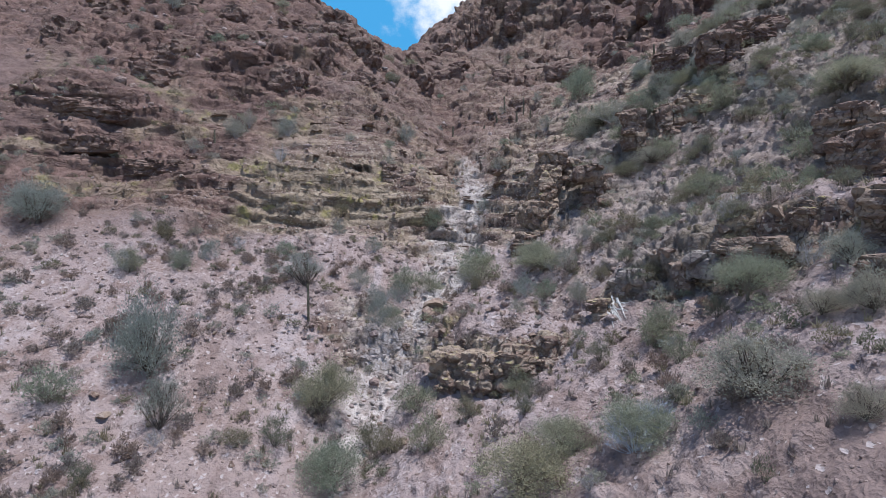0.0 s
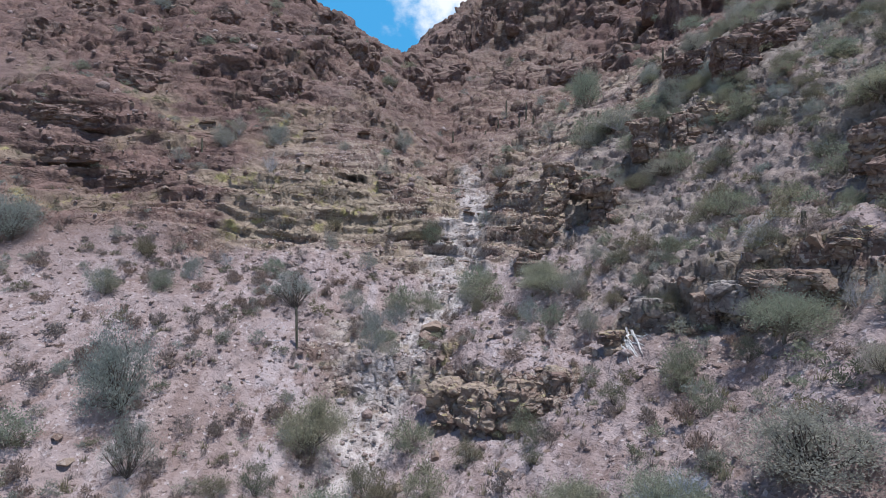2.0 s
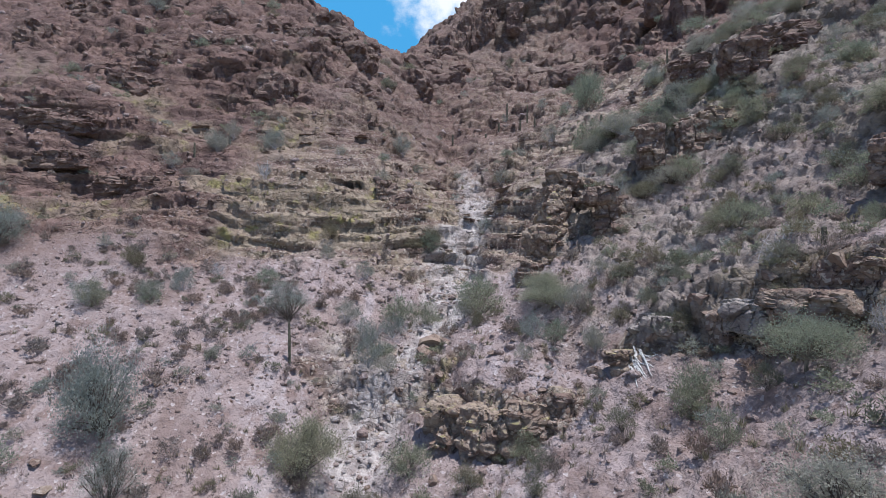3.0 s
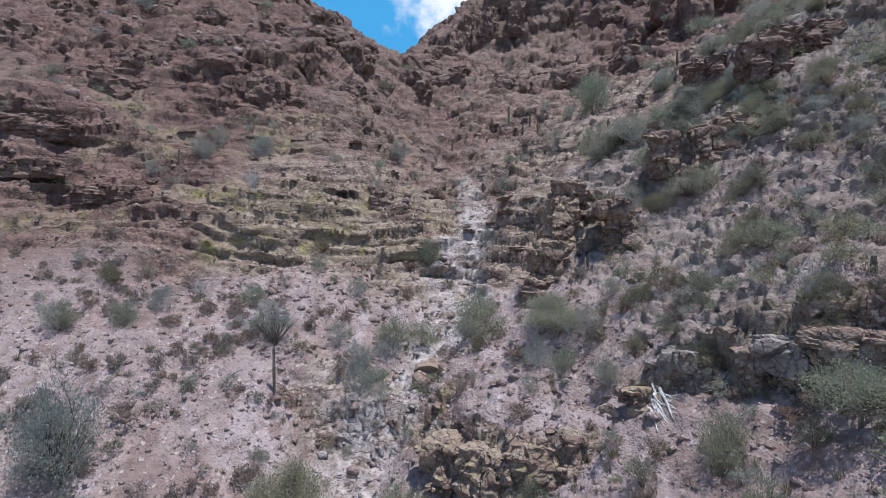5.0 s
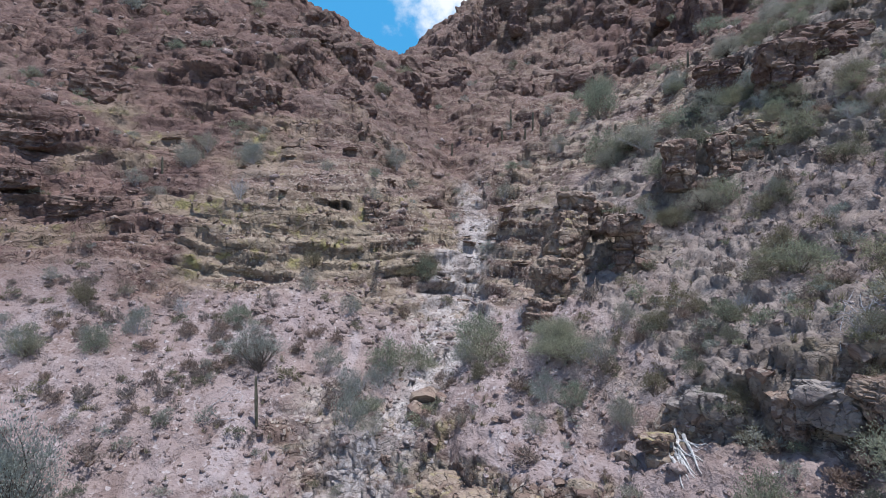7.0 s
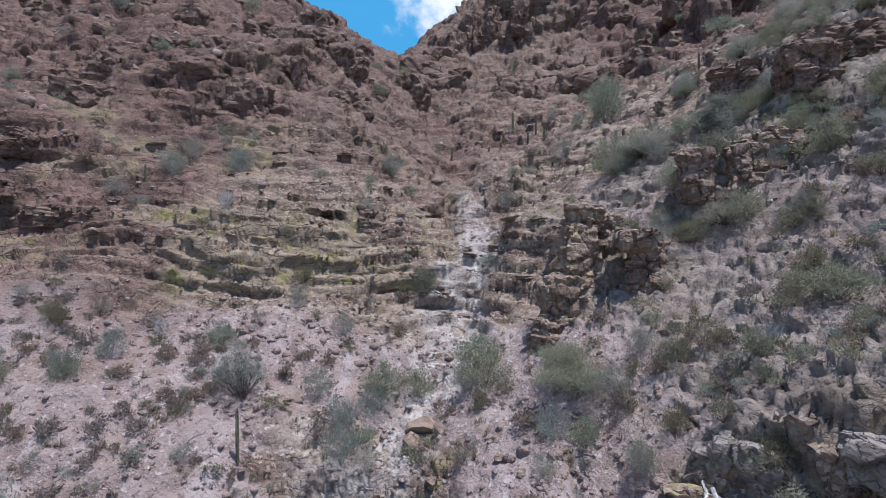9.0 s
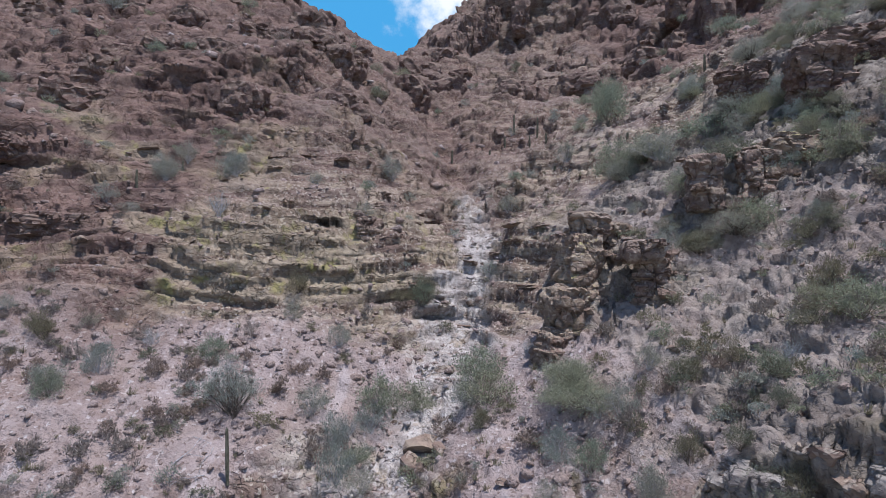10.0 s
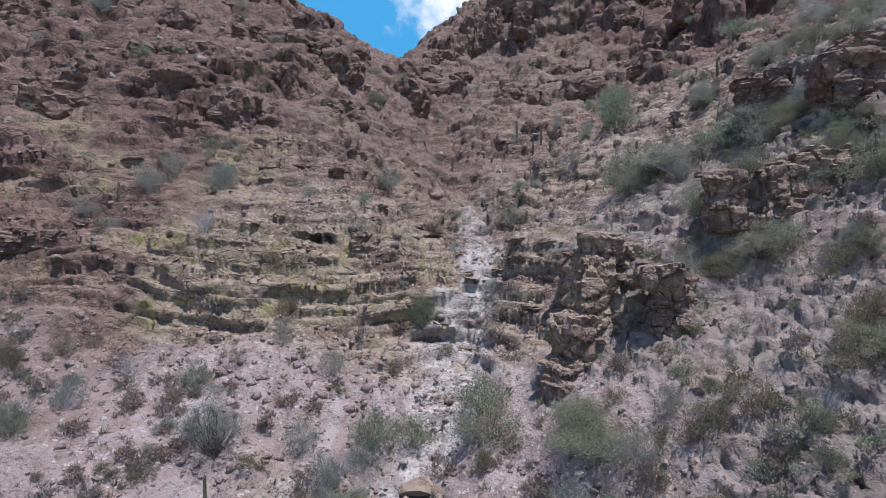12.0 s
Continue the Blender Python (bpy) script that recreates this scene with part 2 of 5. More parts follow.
DEADWOOD = bark("bleached_wood", (0.36, 0.34, 0.32), (0.66, 0.64, 0.615))
CACTUS = bark("cactus_skin", (0.080, 0.076, 0.056), (0.165, 0.155, 0.115))

# ---------------------------------------------------------------- shape of the canyon
def smooth(a, b, v):
    t = np.clip((v - a) / (b - a), 0.0, 1.0)
    return t * t * (3 - 2 * t)


def lattice(ix, iy, iz, salt):
    """A hash of whole numbers to 0..1."""
    h = (ix * 374761393 + iy * 668265263 + iz * 2147483647 + salt * 1274126177) & 0xFFFFFFFF
    h = ((h ^ (h >> 13)) * 1274126177) & 0xFFFFFFFF
    h = ((h ^ (h >> 16)) * 2246822519) & 0xFFFFFFFF
    return ((h ^ (h >> 15)) & 0xFFFFFF) / float(0xFFFFFF)


def grain(x, y, z, salt=0):
    """Smooth value noise, -1..1, one lump a metre."""
    fx, fy, fz = np.floor(x), np.floor(y), np.floor(z)
    ix, iy, iz = fx.astype(np.int64), fy.astype(np.int64), fz.astype(np.int64)
    u, v, w = x - fx, y - fy, z - fz
    u, v, w = u * u * (3 - 2 * u), v * v * (3 - 2 * v), w * w * (3 - 2 * w)
    total = 0.0
    for a in (0, 1):
        for b in (0, 1):
            for c in (0, 1):
                total = total + lattice(ix + a, iy + b, iz + c, salt) * (u if a else 1 - u) * (v if b else 1 - v) * (w if c else 1 - w)
    return 2 * total - 1


def layers(x, y, z, size, octaves, salt=0, fall=0.5):
    total, gain = 0.0, 1.0
    for k in range(octaves):
        f = 2.03 ** k / size
        total = total + gain * grain(x * f, y * f, z * f, salt + k)
        gain *= fall
    return total


def blocks(x, y, z, size, salt=0):
    """Broken rock: nearest and next-nearest centre of a jittered lattice; gives a value for each block and the nearness of its edge."""
    px, py, pz = x / size[0], y / size[1], z / size[2]
    ix, iy, iz = (np.floor(p).astype(np.int64) for p in (px, py, pz))
    best, second, value = np.full(px.shape, 9.0), np.full(px.shape, 9.0), np.zeros(px.shape)
    for a in (-1, 0, 1):
        for b in (-1, 0, 1):
            for c in (-1, 0, 1):
                jx, jy, jz = ix + a, iy + b, iz + c
                d = ((jx + lattice(jx, jy, jz, salt) - px) ** 2 + (jy + lattice(jx, jy, jz, salt + 1) - py) ** 2
                     + (jz + lattice(jx, jy, jz, salt + 2) - pz) ** 2)
                near = d < best
                second = np.where(near, best, np.minimum(second, d))
                value = np.where(near, lattice(jx, jy, jz, salt + 3), value)
                best = np.where(near, d, best)
    return value, np.sqrt(second) - np.sqrt(best)


# Cliffs: the foot of each as (x, y, height of the wall there), the high side on the left of the line's way, and the wall's depth.
CLIFFS = [
    ([(-62, 64, 0), (-48, 66, 2), (-38, 66.5, 2), (-30, 66.2, 2.5), (-24, 65.8, 4.5), (-20.5, 65.6, 5.5), (-16, 66.6, 5.5), (-12, 68.8, 4.5), (-8, 70.2, 4.5), (-3, 71.0, 4), (0, 71.6, 4),
      (4, 72.2, 4), (8, 70.5, 5), (12, 67, 3), (15, 64, 0)], 3.6),
    ([(9, 63, 0), (11, 58.8, 2), (12.4, 57.4, 2.4), (13.6, 59.2, 3), (15.2, 58.8, 3), (16.4, 55.6, 2.4), (19, 55.6, 1.4), (22, 56, 0)], 1.7),
    ([(-1, 48.8, 0), (0.5, 47.2, 2.5), (2.2, 45.0, 3.4), (4, 42.6, 3.2), (6, 41.2, 2.8), (9, 40.6, 2), (11.5, 42, 0)], 1.2),
    ([(12.3, 43.5, 0), (13.8, 41.2, 1.6), (17.0, 39.2, 2.8), (18.9, 36.6, 3.2), (21.0, 33.0, 2.6), (23.4, 27.9, 1.4), (26, 22, 0)], 1.1),
    ([(-14, 51.5, 0), (-10, 52, 1.4), (-7, 52.4, 3.2), (-4, 51.8, 3), (-1.5, 50.6, 2), (0, 48, 0)], 1.2),
    ([(-62, 72, 0), (-55, 71.5, 3), (-48, 71.5, 3.4), (-42, 72.5, 2), (-36, 74, 0)], 1.6),
    ([(-44, 79, 0), (-38, 80.5, 3), (-30, 84.5, 4), (-22, 90, 4), (-16, 96, 4), (-12, 104, 0)], 3.0),
    ([(-8, 174, 0), (2, 168, 6), (12, 163, 10), (24, 160, 12), (36, 160, 12), (50, 164, 12), (70, 164, 12), (100, 160, 0)], 6.0),
    ([(44, 124, 0), (50, 122, 7), (57, 121, 9), (66, 121, 7), (76, 118, 0)], 4.0),
    ([(18, 63, 0), (21, 59.6, 2.4), (24.5, 58.8, 3), (28, 58.5, 2), (31, 58, 0)], 1.8),
    ([(-62, 98, 0), (-42, 108, 4), (-31, 118, 5), (-26, 136, 4), (-21, 154, 3), (-15, 174, 0)], 6.0),
    ([(30, 72, 0), (33, 66, 2), (37, 63, 3), (43, 61, 3), (50, 58, 0)], 2.4),
]


def cliff(x, y, line, depth):
    best, signed, high = np.full(x.shape, 1e9), np.zeros(x.shape), np.zeros(x.shape)
    for (x0, y0, h0), (x1, y1, h1) in zip(line, line[1:]):
        dx, dy = x1 - x0, y1 - y0
        t = np.clip(((x - x0) * dx + (y - y0) * dy) / (dx * dx + dy * dy), 0, 1)
        ox, oy = x - x0 - t * dx, y - y0 - t * dy
        d = np.hypot(ox, oy)
        side = np.where(dx * oy - dy * ox >= 0, 1.0, -1.0)
        near = d < best
        best, signed, high = np.where(near, d, best), np.where(near, side * d, signed), np.where(near, h0 + t * (h1 - h0), high)
    reach = 4.0 + 1.4 * max(h for _, _, h in line)
    # up the wall, then back to the slope behind it
    return high * smooth(0, depth, signed) * (1 - smooth(depth, depth + reach, signed)) - 0.15 * high * smooth(-reach, 0, signed) * (1 - smooth(0, depth, signed))


def cliffs(x, y):
    return sum(cliff(x, y, line, depth) for line, depth in CLIFFS)


def spread(stations, v):
    """Cubic weights over uneven stations."""
    n = len(stations)
    i = np.clip(np.searchsorted(stations, v) - 1, 0, n - 2)
    f = np.clip((v - stations[i]) / (stations[i + 1] - stations[i]), -0.5, 1.5)
    return i, (-.5 * f + f * f - .5 * f ** 3, 1 - 2.5 * f * f + 1.5 * f ** 3, .5 * f + 2 * f * f - 1.5 * f ** 3, -.5 * f * f + .5 * f ** 3)


def surface(table, x, y):
    """The smooth slope through the cross-sections."""
    rows, cols = table.shape
    t = np.zeros((rows + 2, cols + 2))
    t[1:-1, 1:-1] = table
    t[0, 1:-1], t[-1, 1:-1] = 2 * table[0] - table[1], 2 * table[-1] - table[-2]
    t[:, 0], t[:, -1] = 2 * t[:, 1] - t[:, 2], 2 * t[:, -2] - t[:, -3]
    i, wx = spread(ACROSS, x)
    j, wy = spread(ALONG, y)
    return sum(wy[b] * wx[a] * t[j + b, i + a] for a in range(4) for b in range(4))


# The wash down the middle: (x, y, depth)
WASH = [(-6, 0, 1.0), (-7.5, 30, 1.6), (-7, 44, 1.6), (-6.5, 50, 1.2), (-4, 54, 1.2), (-0.5, 59, 1.2), (1.2, 66, 1.2), (2.8, 72, 1.6), (4.6, 77, 1.6), (4.5, 92, 1.6), (0, 112, 2), (-8, 142, 2), (-15, 176, 0)]


def wash(x, y):
    """How deep the wash is cut, how near its bed is (0..1), and its scoured pale stone."""
    best, depth = np.full(x.shape, 1e9), np.zeros(x.shape)
    for (x0, y0, h0), (x1, y1, h1) in zip(WASH, WASH[1:]):
        dx, dy = x1 - x0, y1 - y0
        t = np.clip(((x - x0) * dx + (y - y0) * dy) / (dx * dx + dy * dy), 0, 1)
        d = np.hypot(x - x0 - t * dx, y - y0 - t * dy)
        near = d < best
        best, depth = np.where(near, d, best), np.where(near, h0 + t * (h1 - h0), depth)
    return depth * (1 - smooth(0.8, 5.0, best)), 1 - smooth(0.7, 2.4, best), 1 - smooth(0.9, 3.2 + 1.1 * smooth(40, 44, y) * (1 - smooth(58, 64, y)), best * (1 - 0.4 * smooth(58, 63, y) * (1 - smooth(70, 76, y))) + 1.0 * grain(x / 1.5, y / 1.5, x * 0, 5))


def height(x, y):
    return surface(SLOPES, x, y) + cliffs(x, y) - wash(x, y)[0]


# Heights of the smooth slope in cross-sections up the canyon
ACROSS = np.array([-80, -50, -33, -22, -13, -6, 0, 7, 14, 22, 34, 70.0])
ALONG = np.array([-40, 8, 22, 34, 44, 54, 64, 74, 88, 112, 145, 185.0])
LOWER = (
    (-9.5, -12, -14, -16, -17.5, -18.5, -18, -16, -13.5, -10.5, -6, 4),  # y = -40
    (5, 0, -2.5, -6, -7.5, -6.5, -4, 1.5, 7, 11.5, 16.5, 32),  # y = 8
    (10, 3.5, -0, -3, -4.5, -4, -0.5, 5, 10.5, 15, 22.5, 41),  # y = 22
    (15, 7, 3, 1, -0.5, -0.5, 2, 5.5, 9.5, 16.5, 26.5, 48.5),  # y = 34
    (20, 11.5, 8, 6.2, 3.6, 1.8, 3.0, 7, 13.4, 18.8, 30.5, 54),  # y = 44
    (26, 17.5, 14, 13, 10, 6, 9, 13, 18.6, 23.2, 34.5, 59.5),  # y = 54
)
UPPER = (
    (33, 26, 20.5, 17.5, 17, 14.5, 14, 16, 22, 29, 39.5, 64.5),  # y = 64
    (40.5, 36, 31, 27.5, 26.5, 23, 20, 21, 24.5, 32.5, 44.5, 68.5),  # y = 74
    (50.5, 51, 46.8, 44, 42, 36, 31.5, 30.5, 32.5, 39, 48, 71.5),  # y = 88
    (66.5, 72, 69, 63, 57, 51, 47, 46.5, 48, 50, 54, 74.5),  # y = 112
    (85, 85.5, 81, 75, 70, 67, 65, 64.5, 66, 68.5, 72, 88.5),  # y = 145
    (107, 100, 92, 87, 84, 89.5, 93, 97, 101.5, 105.5, 108, 107),  # y = 185
)
SLOPES = np.array(LOWER + UPPER)


# ---------------------------------------------------------------- the ground: one sheet with its rock
def on_grid(field, x0, dx, y0, dy, x, y):
    u, v = (x - x0) / dx, (y - y0) / dy
    i, j = np.clip(u.astype(np.int64), 0, field.shape[1] - 2), np.clip(v.astype(np.int64), 0, field.shape[0] - 2)
    a, b = np.clip(u - i, 0, 1), np.clip(v - j, 0, 1)
    return (field[j, i] * (1 - a) + field[j, i + 1] * a) * (1 - b) + (field[j + 1, i] * (1 - a) + field[j + 1, i + 1] * a) * b


GX, GY = np.arange(-245, 245.1, 0.7), np.arange(-92, 214, 0.35)
PLAIN = height(*np.meshgrid(GX, GY))
BY_Y, BY_X = np.gradient(PLAIN, 0.35, 0.7)
PATCH = layers(*np.meshgrid(GX, GY), PLAIN, 9.0, 3, 11)


def read(field, x, y):
    return on_grid(field, GX[0], 0.7, GY[0], 0.35, x, y)


def zones(x, y, tilt, patch):
    """Where bare rock stands, where it lies in beds, and where the far walls begin."""
    band = smooth(64.5, 67.5, y + 0.5 * patch + 0.12 * np.maximum(x, 0) + 0.4 * np.maximum(-x - 30, 0)) * (1 - smooth(84, 97, y)) * smooth(-75, -50, x) * (1 - smooth(14, 22, x))
    high = smooth(74, 92, y + 4 * patch)
    rock = smooth(0.80, 1.25, tilt + 0.35 * patch)
    rock = np.maximum(rock, np.maximum(band * 0.9, high * (0.75 + 0.25 * smooth(-0.6, 0.2, patch))))
    east = smooth(13, 19, x + 0.25 * (y - 50)) * smooth(40, 52, y + 0.4 * (x - 20))
    rock = np.maximum(rock, east * (0.25 + 0.45 * smooth(26, 34, x) + 0.75 * smooth(-0.5, 0.3, patch)))
    return np.clip(np.maximum(rock, wash(x, y)[1] * smooth(46, 50, y)), 0, 1), band, smooth(85, 140, y)


def terraced(x, y, z, rock, band, far):
    """Beds of rock weather into steps: treads and steep risers."""
    bend = 0.04 * x + 0.9 * layers(x, y, z * 0, 16.0, 2, 51) + 0.10 * grain(x / 2.5, y / 2.5, z * 0, 57)
    amount = rock * (0.25 + 0.75 * np.maximum(band, wash(x, y)[1] * smooth(46, 50, y))) * (1 - 0.5 * smooth(88, 98, y))
    upper = smooth(88, 100, y)
    for thick, part, salt in ((2.6, 0.42, 61), (0.95, 0.72, 71), (0.42, 0.78, 81)):
        part = part * (1 - upper) if thick < 1 else part
        s = (z + bend) / thick + 0.5 * grain(x / 11, y / 11, z * 0, salt)
        k = np.floor(s)
        edge = 0.42 + 0.28 * grain(x / (3 * thick), y / (3 * thick), k * 7.3, salt + 3)
        step = k + smooth(edge - 0.12, edge + 0.30, s - k)
        z = z + amount * part * thick * (step - s)
    return z


def ground_sheet():
    cols, rows = 600, 1200
    u = np.linspace(-1, 1, cols)
    u = np.sign(u) * (0.84 * np.abs(u) + 0.16 * np.abs(u) ** 3)
    fine = np.concatenate([np.linspace(-90, 8, 60)[:-1], np.linspace(8, 90, 500)[:-1], np.linspace(90, 210, 260)])

    def wide(y):
        return np.maximum(50.0, 0.90 * (y + 5)) + 30 * smooth(150, 210, y)

    # rows lie closer where the wall is steep and where the camera passes near
    thin = u[::10]
    Y = np.repeat(fine[:, None], len(thin), 1)
    X = thin[None, :] * wide(Y)
    Z = read(PLAIN, X, Y)
    worth = np.where(Y[1:] < 12, 0.25, 1.0) * np.where(Y[1:] > 92, 1.3, 1.0) * (1 + 0.9 * smooth(62, 66, Y[1:]) * (1 - smooth(86, 98, Y[1:])))
    step = np.hypot(np.diff(Y, axis=0), np.diff(Z, axis=0)) * worth / np.maximum(16.0, Y[1:] - 8)
    run = np.concatenate([np.zeros((1, len(thin))), np.cumsum(step, 0)])
    run = run / run[-1]
    for _ in range(3):
        run[:, 1:-1] = (run[:, :-2] + run[:, 1:-1] + run[:, 2:]) / 3
    run = np.stack([np.interp(u, thin, row) for row in run])
    want = np.linspace(0, 1, rows)
    Y = np.stack([np.interp(want, run[:, i], fine) for i in range(cols)], 1)
    X = u[None, :] * wide(Y)
    Z = read(PLAIN, X, Y)
    gx, gy, patch = read(BY_X, X, Y), read(BY_Y, X, Y), read(PATCH, X, Y)
    tilt = np.hypot(gx, gy)
    nz = 1 / np.sqrt(1 + tilt * tilt)
    nx, ny = -gx * nz, -gy * nz
    rock, band, far = zones(X, Y, tilt, patch)
    grey = smooth(12, 16.5, X + 0.12 * (Y - 45)) * smooth(36, 41, Y + 0.6 * (X - 18)) * (1 - smooth(70, 82, Y)) * (1 - smooth(38, 50, X)) * (0.65 + 0.35 * smooth(-0.5, 0.2, patch))
    rock = np.maximum(rock, 0.85 * grey)
    shelf = 1 - smooth(0.55, 1.0, np.hypot((X + 6.0) / 7.5, (Y - 54.2) / 4.2) + 0.22 * layers(X, Y, Z * 0, 3.0, 2, 161))
    rock = np.maximum(rock, shelf)
    flat = Z
    Z = terraced(X, Y, Z, rock, band, far)
    # broad lumps and gullies
    lump = layers(X, Y, flat, 14.0, 2, 31) * 0.7 + layers(X, Y, flat, 5.0, 2, 41) * 0.35
    push = lump * (0.35 + 0.65 * rock) * (1 + 1.2 * far)
    # broken blocks: small near, larger on the far walls
    v1, e1 = blocks(X, Y, Z, (1.6, 1.6, 1.1), 91)
    v2, e2 = blocks(X, Y, Z, (4.4, 4.4, 4.8), 101)
    v4, e4 = blocks(X, Y, Z, (2.3, 2.3, 2.9), 171)
    v3, e3 = blocks(X, Y, Z, (0.55, 0.55, 0.4), 121)
    high = smooth(76, 90, Y + 4 * patch)
    push = push + rock * ((1 - 0.8 * high) * (1 - 0.55 * band) * (0.45 * (v1 - 0.5) - 0.28 * (1 - smooth(0, 0.16, e1)))
                          + (0.20 + 1.0 * high + 0.9 * far) * ((v2 - 0.5) * 1.2 - 0.45 * (1 - smooth(0, 0.09, e2)))
                          + high * (0.85 * (v4 - 0.5) - 0.3 * (1 - smooth(0, 0.08, e4)) + 0.4 * layers(X, Y, flat * 2.2, 1.9, 3, 191, 0.7)) + 0.20 * (1 - high) * (v3 - 0.5))
    clods = np.maximum(0, v1 - 0.55) / 0.45 * smooth(0.04, 0.2, e1) * smooth(-0.1, 0.35, layers(X, Y, flat, 5.0, 2, 181))
    push = push + (1 - rock) * (0.24 * layers(X, Y, flat, 1.5, 4, 131, 0.62) + 0.12 * (v3 - 0.5) * smooth(0.05, 0.3, e3) + 0.34 * clods)
    # beds that weather back unevenly: ledges and recesses along the layered band
    shift = 0.04 * X + 0.9 * layers(X, Y, flat * 0, 16.0, 2, 51)
    ledge = np.zeros(X.shape)
    for thick, amount, salt in ((1.9, 0.50, 501), (0.8, 0.52, 511), (0.38, 0.32, 521)):
        s = (Z + shift) / thick + 0.30 * grain(X / 7, Y / 7, flat * 0, salt + 5)
        k = np.floor(s)
        low, up = grain(X / (4.5 * thick), Y / 6, (k - 1) * 5.7, salt), grain(X / (4.5 * thick), Y / 6, k * 5.7, salt)
        ledge = ledge + amount * (low + (up - low) * smooth(0, 0.22, s - k))
    push = push + ledge * np.clip(band * rock + 0.5 * grey, 0, 1) + grey * (0.30 * (v3 - 0.5) - 0.10 * (1 - smooth(0, 0.2, e3)) + 0.15 * (v1 - 0.5))
    X, Y, Z = X + nx * push, Y + ny * push, Z + nz * push
    count = X.size
    at = np.arange(count).reshape(rows, cols)
    quads = np.stack([at[:-1, :-1], at[:-1, 1:], at[1:, 1:], at[1:, :-1]], -1).reshape(-1, 4)
    mesh = bpy.data.meshes.new("ground")
    mesh.vertices.add(count)
    mesh.vertices.foreach_set("co", np.stack([X, Y, Z], -1).ravel())
    mesh.loops.add(quads.size)
    mesh.loops.foreach_set("vertex_index", quads.ravel())
    mesh.polygons.add(len(quads))
    mesh.polygons.foreach_set("loop_start", np.arange(0, quads.size, 4))
    mesh.update(calc_edges=True)
    lichen = np.clip(band * smooth(-0.45, 0.35, layers(X, Y, flat * 2, 6.0, 2, 141) + 0.7 * smooth(-34, -20, X) * (1 - smooth(-8, 2, X)) * (1 - smooth(72, 80, Y)) - 0.52) * (1 - 0.5 * smooth(0, 8, X))
                     + 0.6 * rock * (X > 0) * (Y < 66) * smooth(0.1, 0.6, layers(X, Y, flat, 4.0, 2, 151)), 0, 1)
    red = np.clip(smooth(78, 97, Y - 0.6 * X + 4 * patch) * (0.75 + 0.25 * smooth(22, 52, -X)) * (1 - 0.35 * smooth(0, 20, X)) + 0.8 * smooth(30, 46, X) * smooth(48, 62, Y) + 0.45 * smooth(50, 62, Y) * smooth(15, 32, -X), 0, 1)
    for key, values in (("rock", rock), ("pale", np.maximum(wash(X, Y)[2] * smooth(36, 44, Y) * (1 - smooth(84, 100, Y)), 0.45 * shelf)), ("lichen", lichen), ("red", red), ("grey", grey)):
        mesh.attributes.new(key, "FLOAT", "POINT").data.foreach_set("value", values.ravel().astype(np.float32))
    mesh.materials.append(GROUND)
    mesh.validate()
    return mesh


ground = tagged(new("ground", ground_sheet()), "dry canyon slope of pink rubble and layered brown rock", "ground", kind="structure")


def floor_tree():
    me = ground.data
    co = np.empty(len(me.vertices) * 3)
    me.vertices.foreach_get("co", co)
    idx = np.empty(len(me.loops), dtype=np.int64)
    me.loops.foreach_get("vertex_index", idx)
    return BVHTree.FromPolygons(co.reshape(-1, 3).tolist(), idx.reshape(-1, 4).tolist())


from mathutils.bvhtree import BVHTree

TREE = floor_tree()


def rest(x, y):
    """The ground's height and normal at a place."""
    hit, normal, _, _ = TREE.ray_cast(Vector((x, y, 300)), Vector((0, 0, -1)))
    return (hit.z, normal) if hit else (0.0, Vector((0, 0, 1)))


# ---------------------------------------------------------------- makers of plants and stones
def mesh_of(name, verts, faces, mat):
    me = bpy.data.meshes.new(name)
    me.from_pydata([tuple(map(float, v)) for v in verts], [], [tuple(int(i) for i in f) for f in faces])
    me.materials.append(mat)
    me.update()
    return me


def tube(verts, faces, path, r0, r1, sides=4):
    """A tapered limb along a path, into growing lists."""
    start = len(verts)
    for k, p in enumerate(path):
        way = (path[min(k + 1, len(path) - 1)] - path[max(k - 1, 0)]).normalized()
        a = way.orthogonal().normalized()
        b = way.cross(a)
        r = r0 + (r1 - r0) * k / (len(path) - 1)
        for i in range(sides):
            t = 2 * math.pi * i / sides
            verts.append(p + (a * math.cos(t) + b * math.sin(t)) * r)
    for k in range(len(path) - 1):
        for i in range(sides):
            j = (i + 1) % sides
            faces.append((start + k * sides + i, start + k * sides + j, start + (k + 1) * sides + j, start + (k + 1) * sides + i))
    end = start + (len(path) - 1) * sides
    faces.append(tuple(end + i for i in range(sides)))


def bent(rng, a, b, sag, n=5):
    """A crooked way from a to b."""
    off = Vector((rng.uniform(-1, 1), rng.uniform(-1, 1), rng.uniform(-0.3, 1))) * sag * (b - a).length
    pts = []
    for k in range(n):
        t = k / (n - 1)
        wob = Vector((rng.uniform(-1, 1), rng.uniform(-1, 1), rng.uniform(-1, 1))) * 0.035 * (b - a).length * (0 < k < n - 1)
        pts.append(a.lerp(b, t) + off * math.sin(math.pi * t) * 0.5 + wob)
    return pts


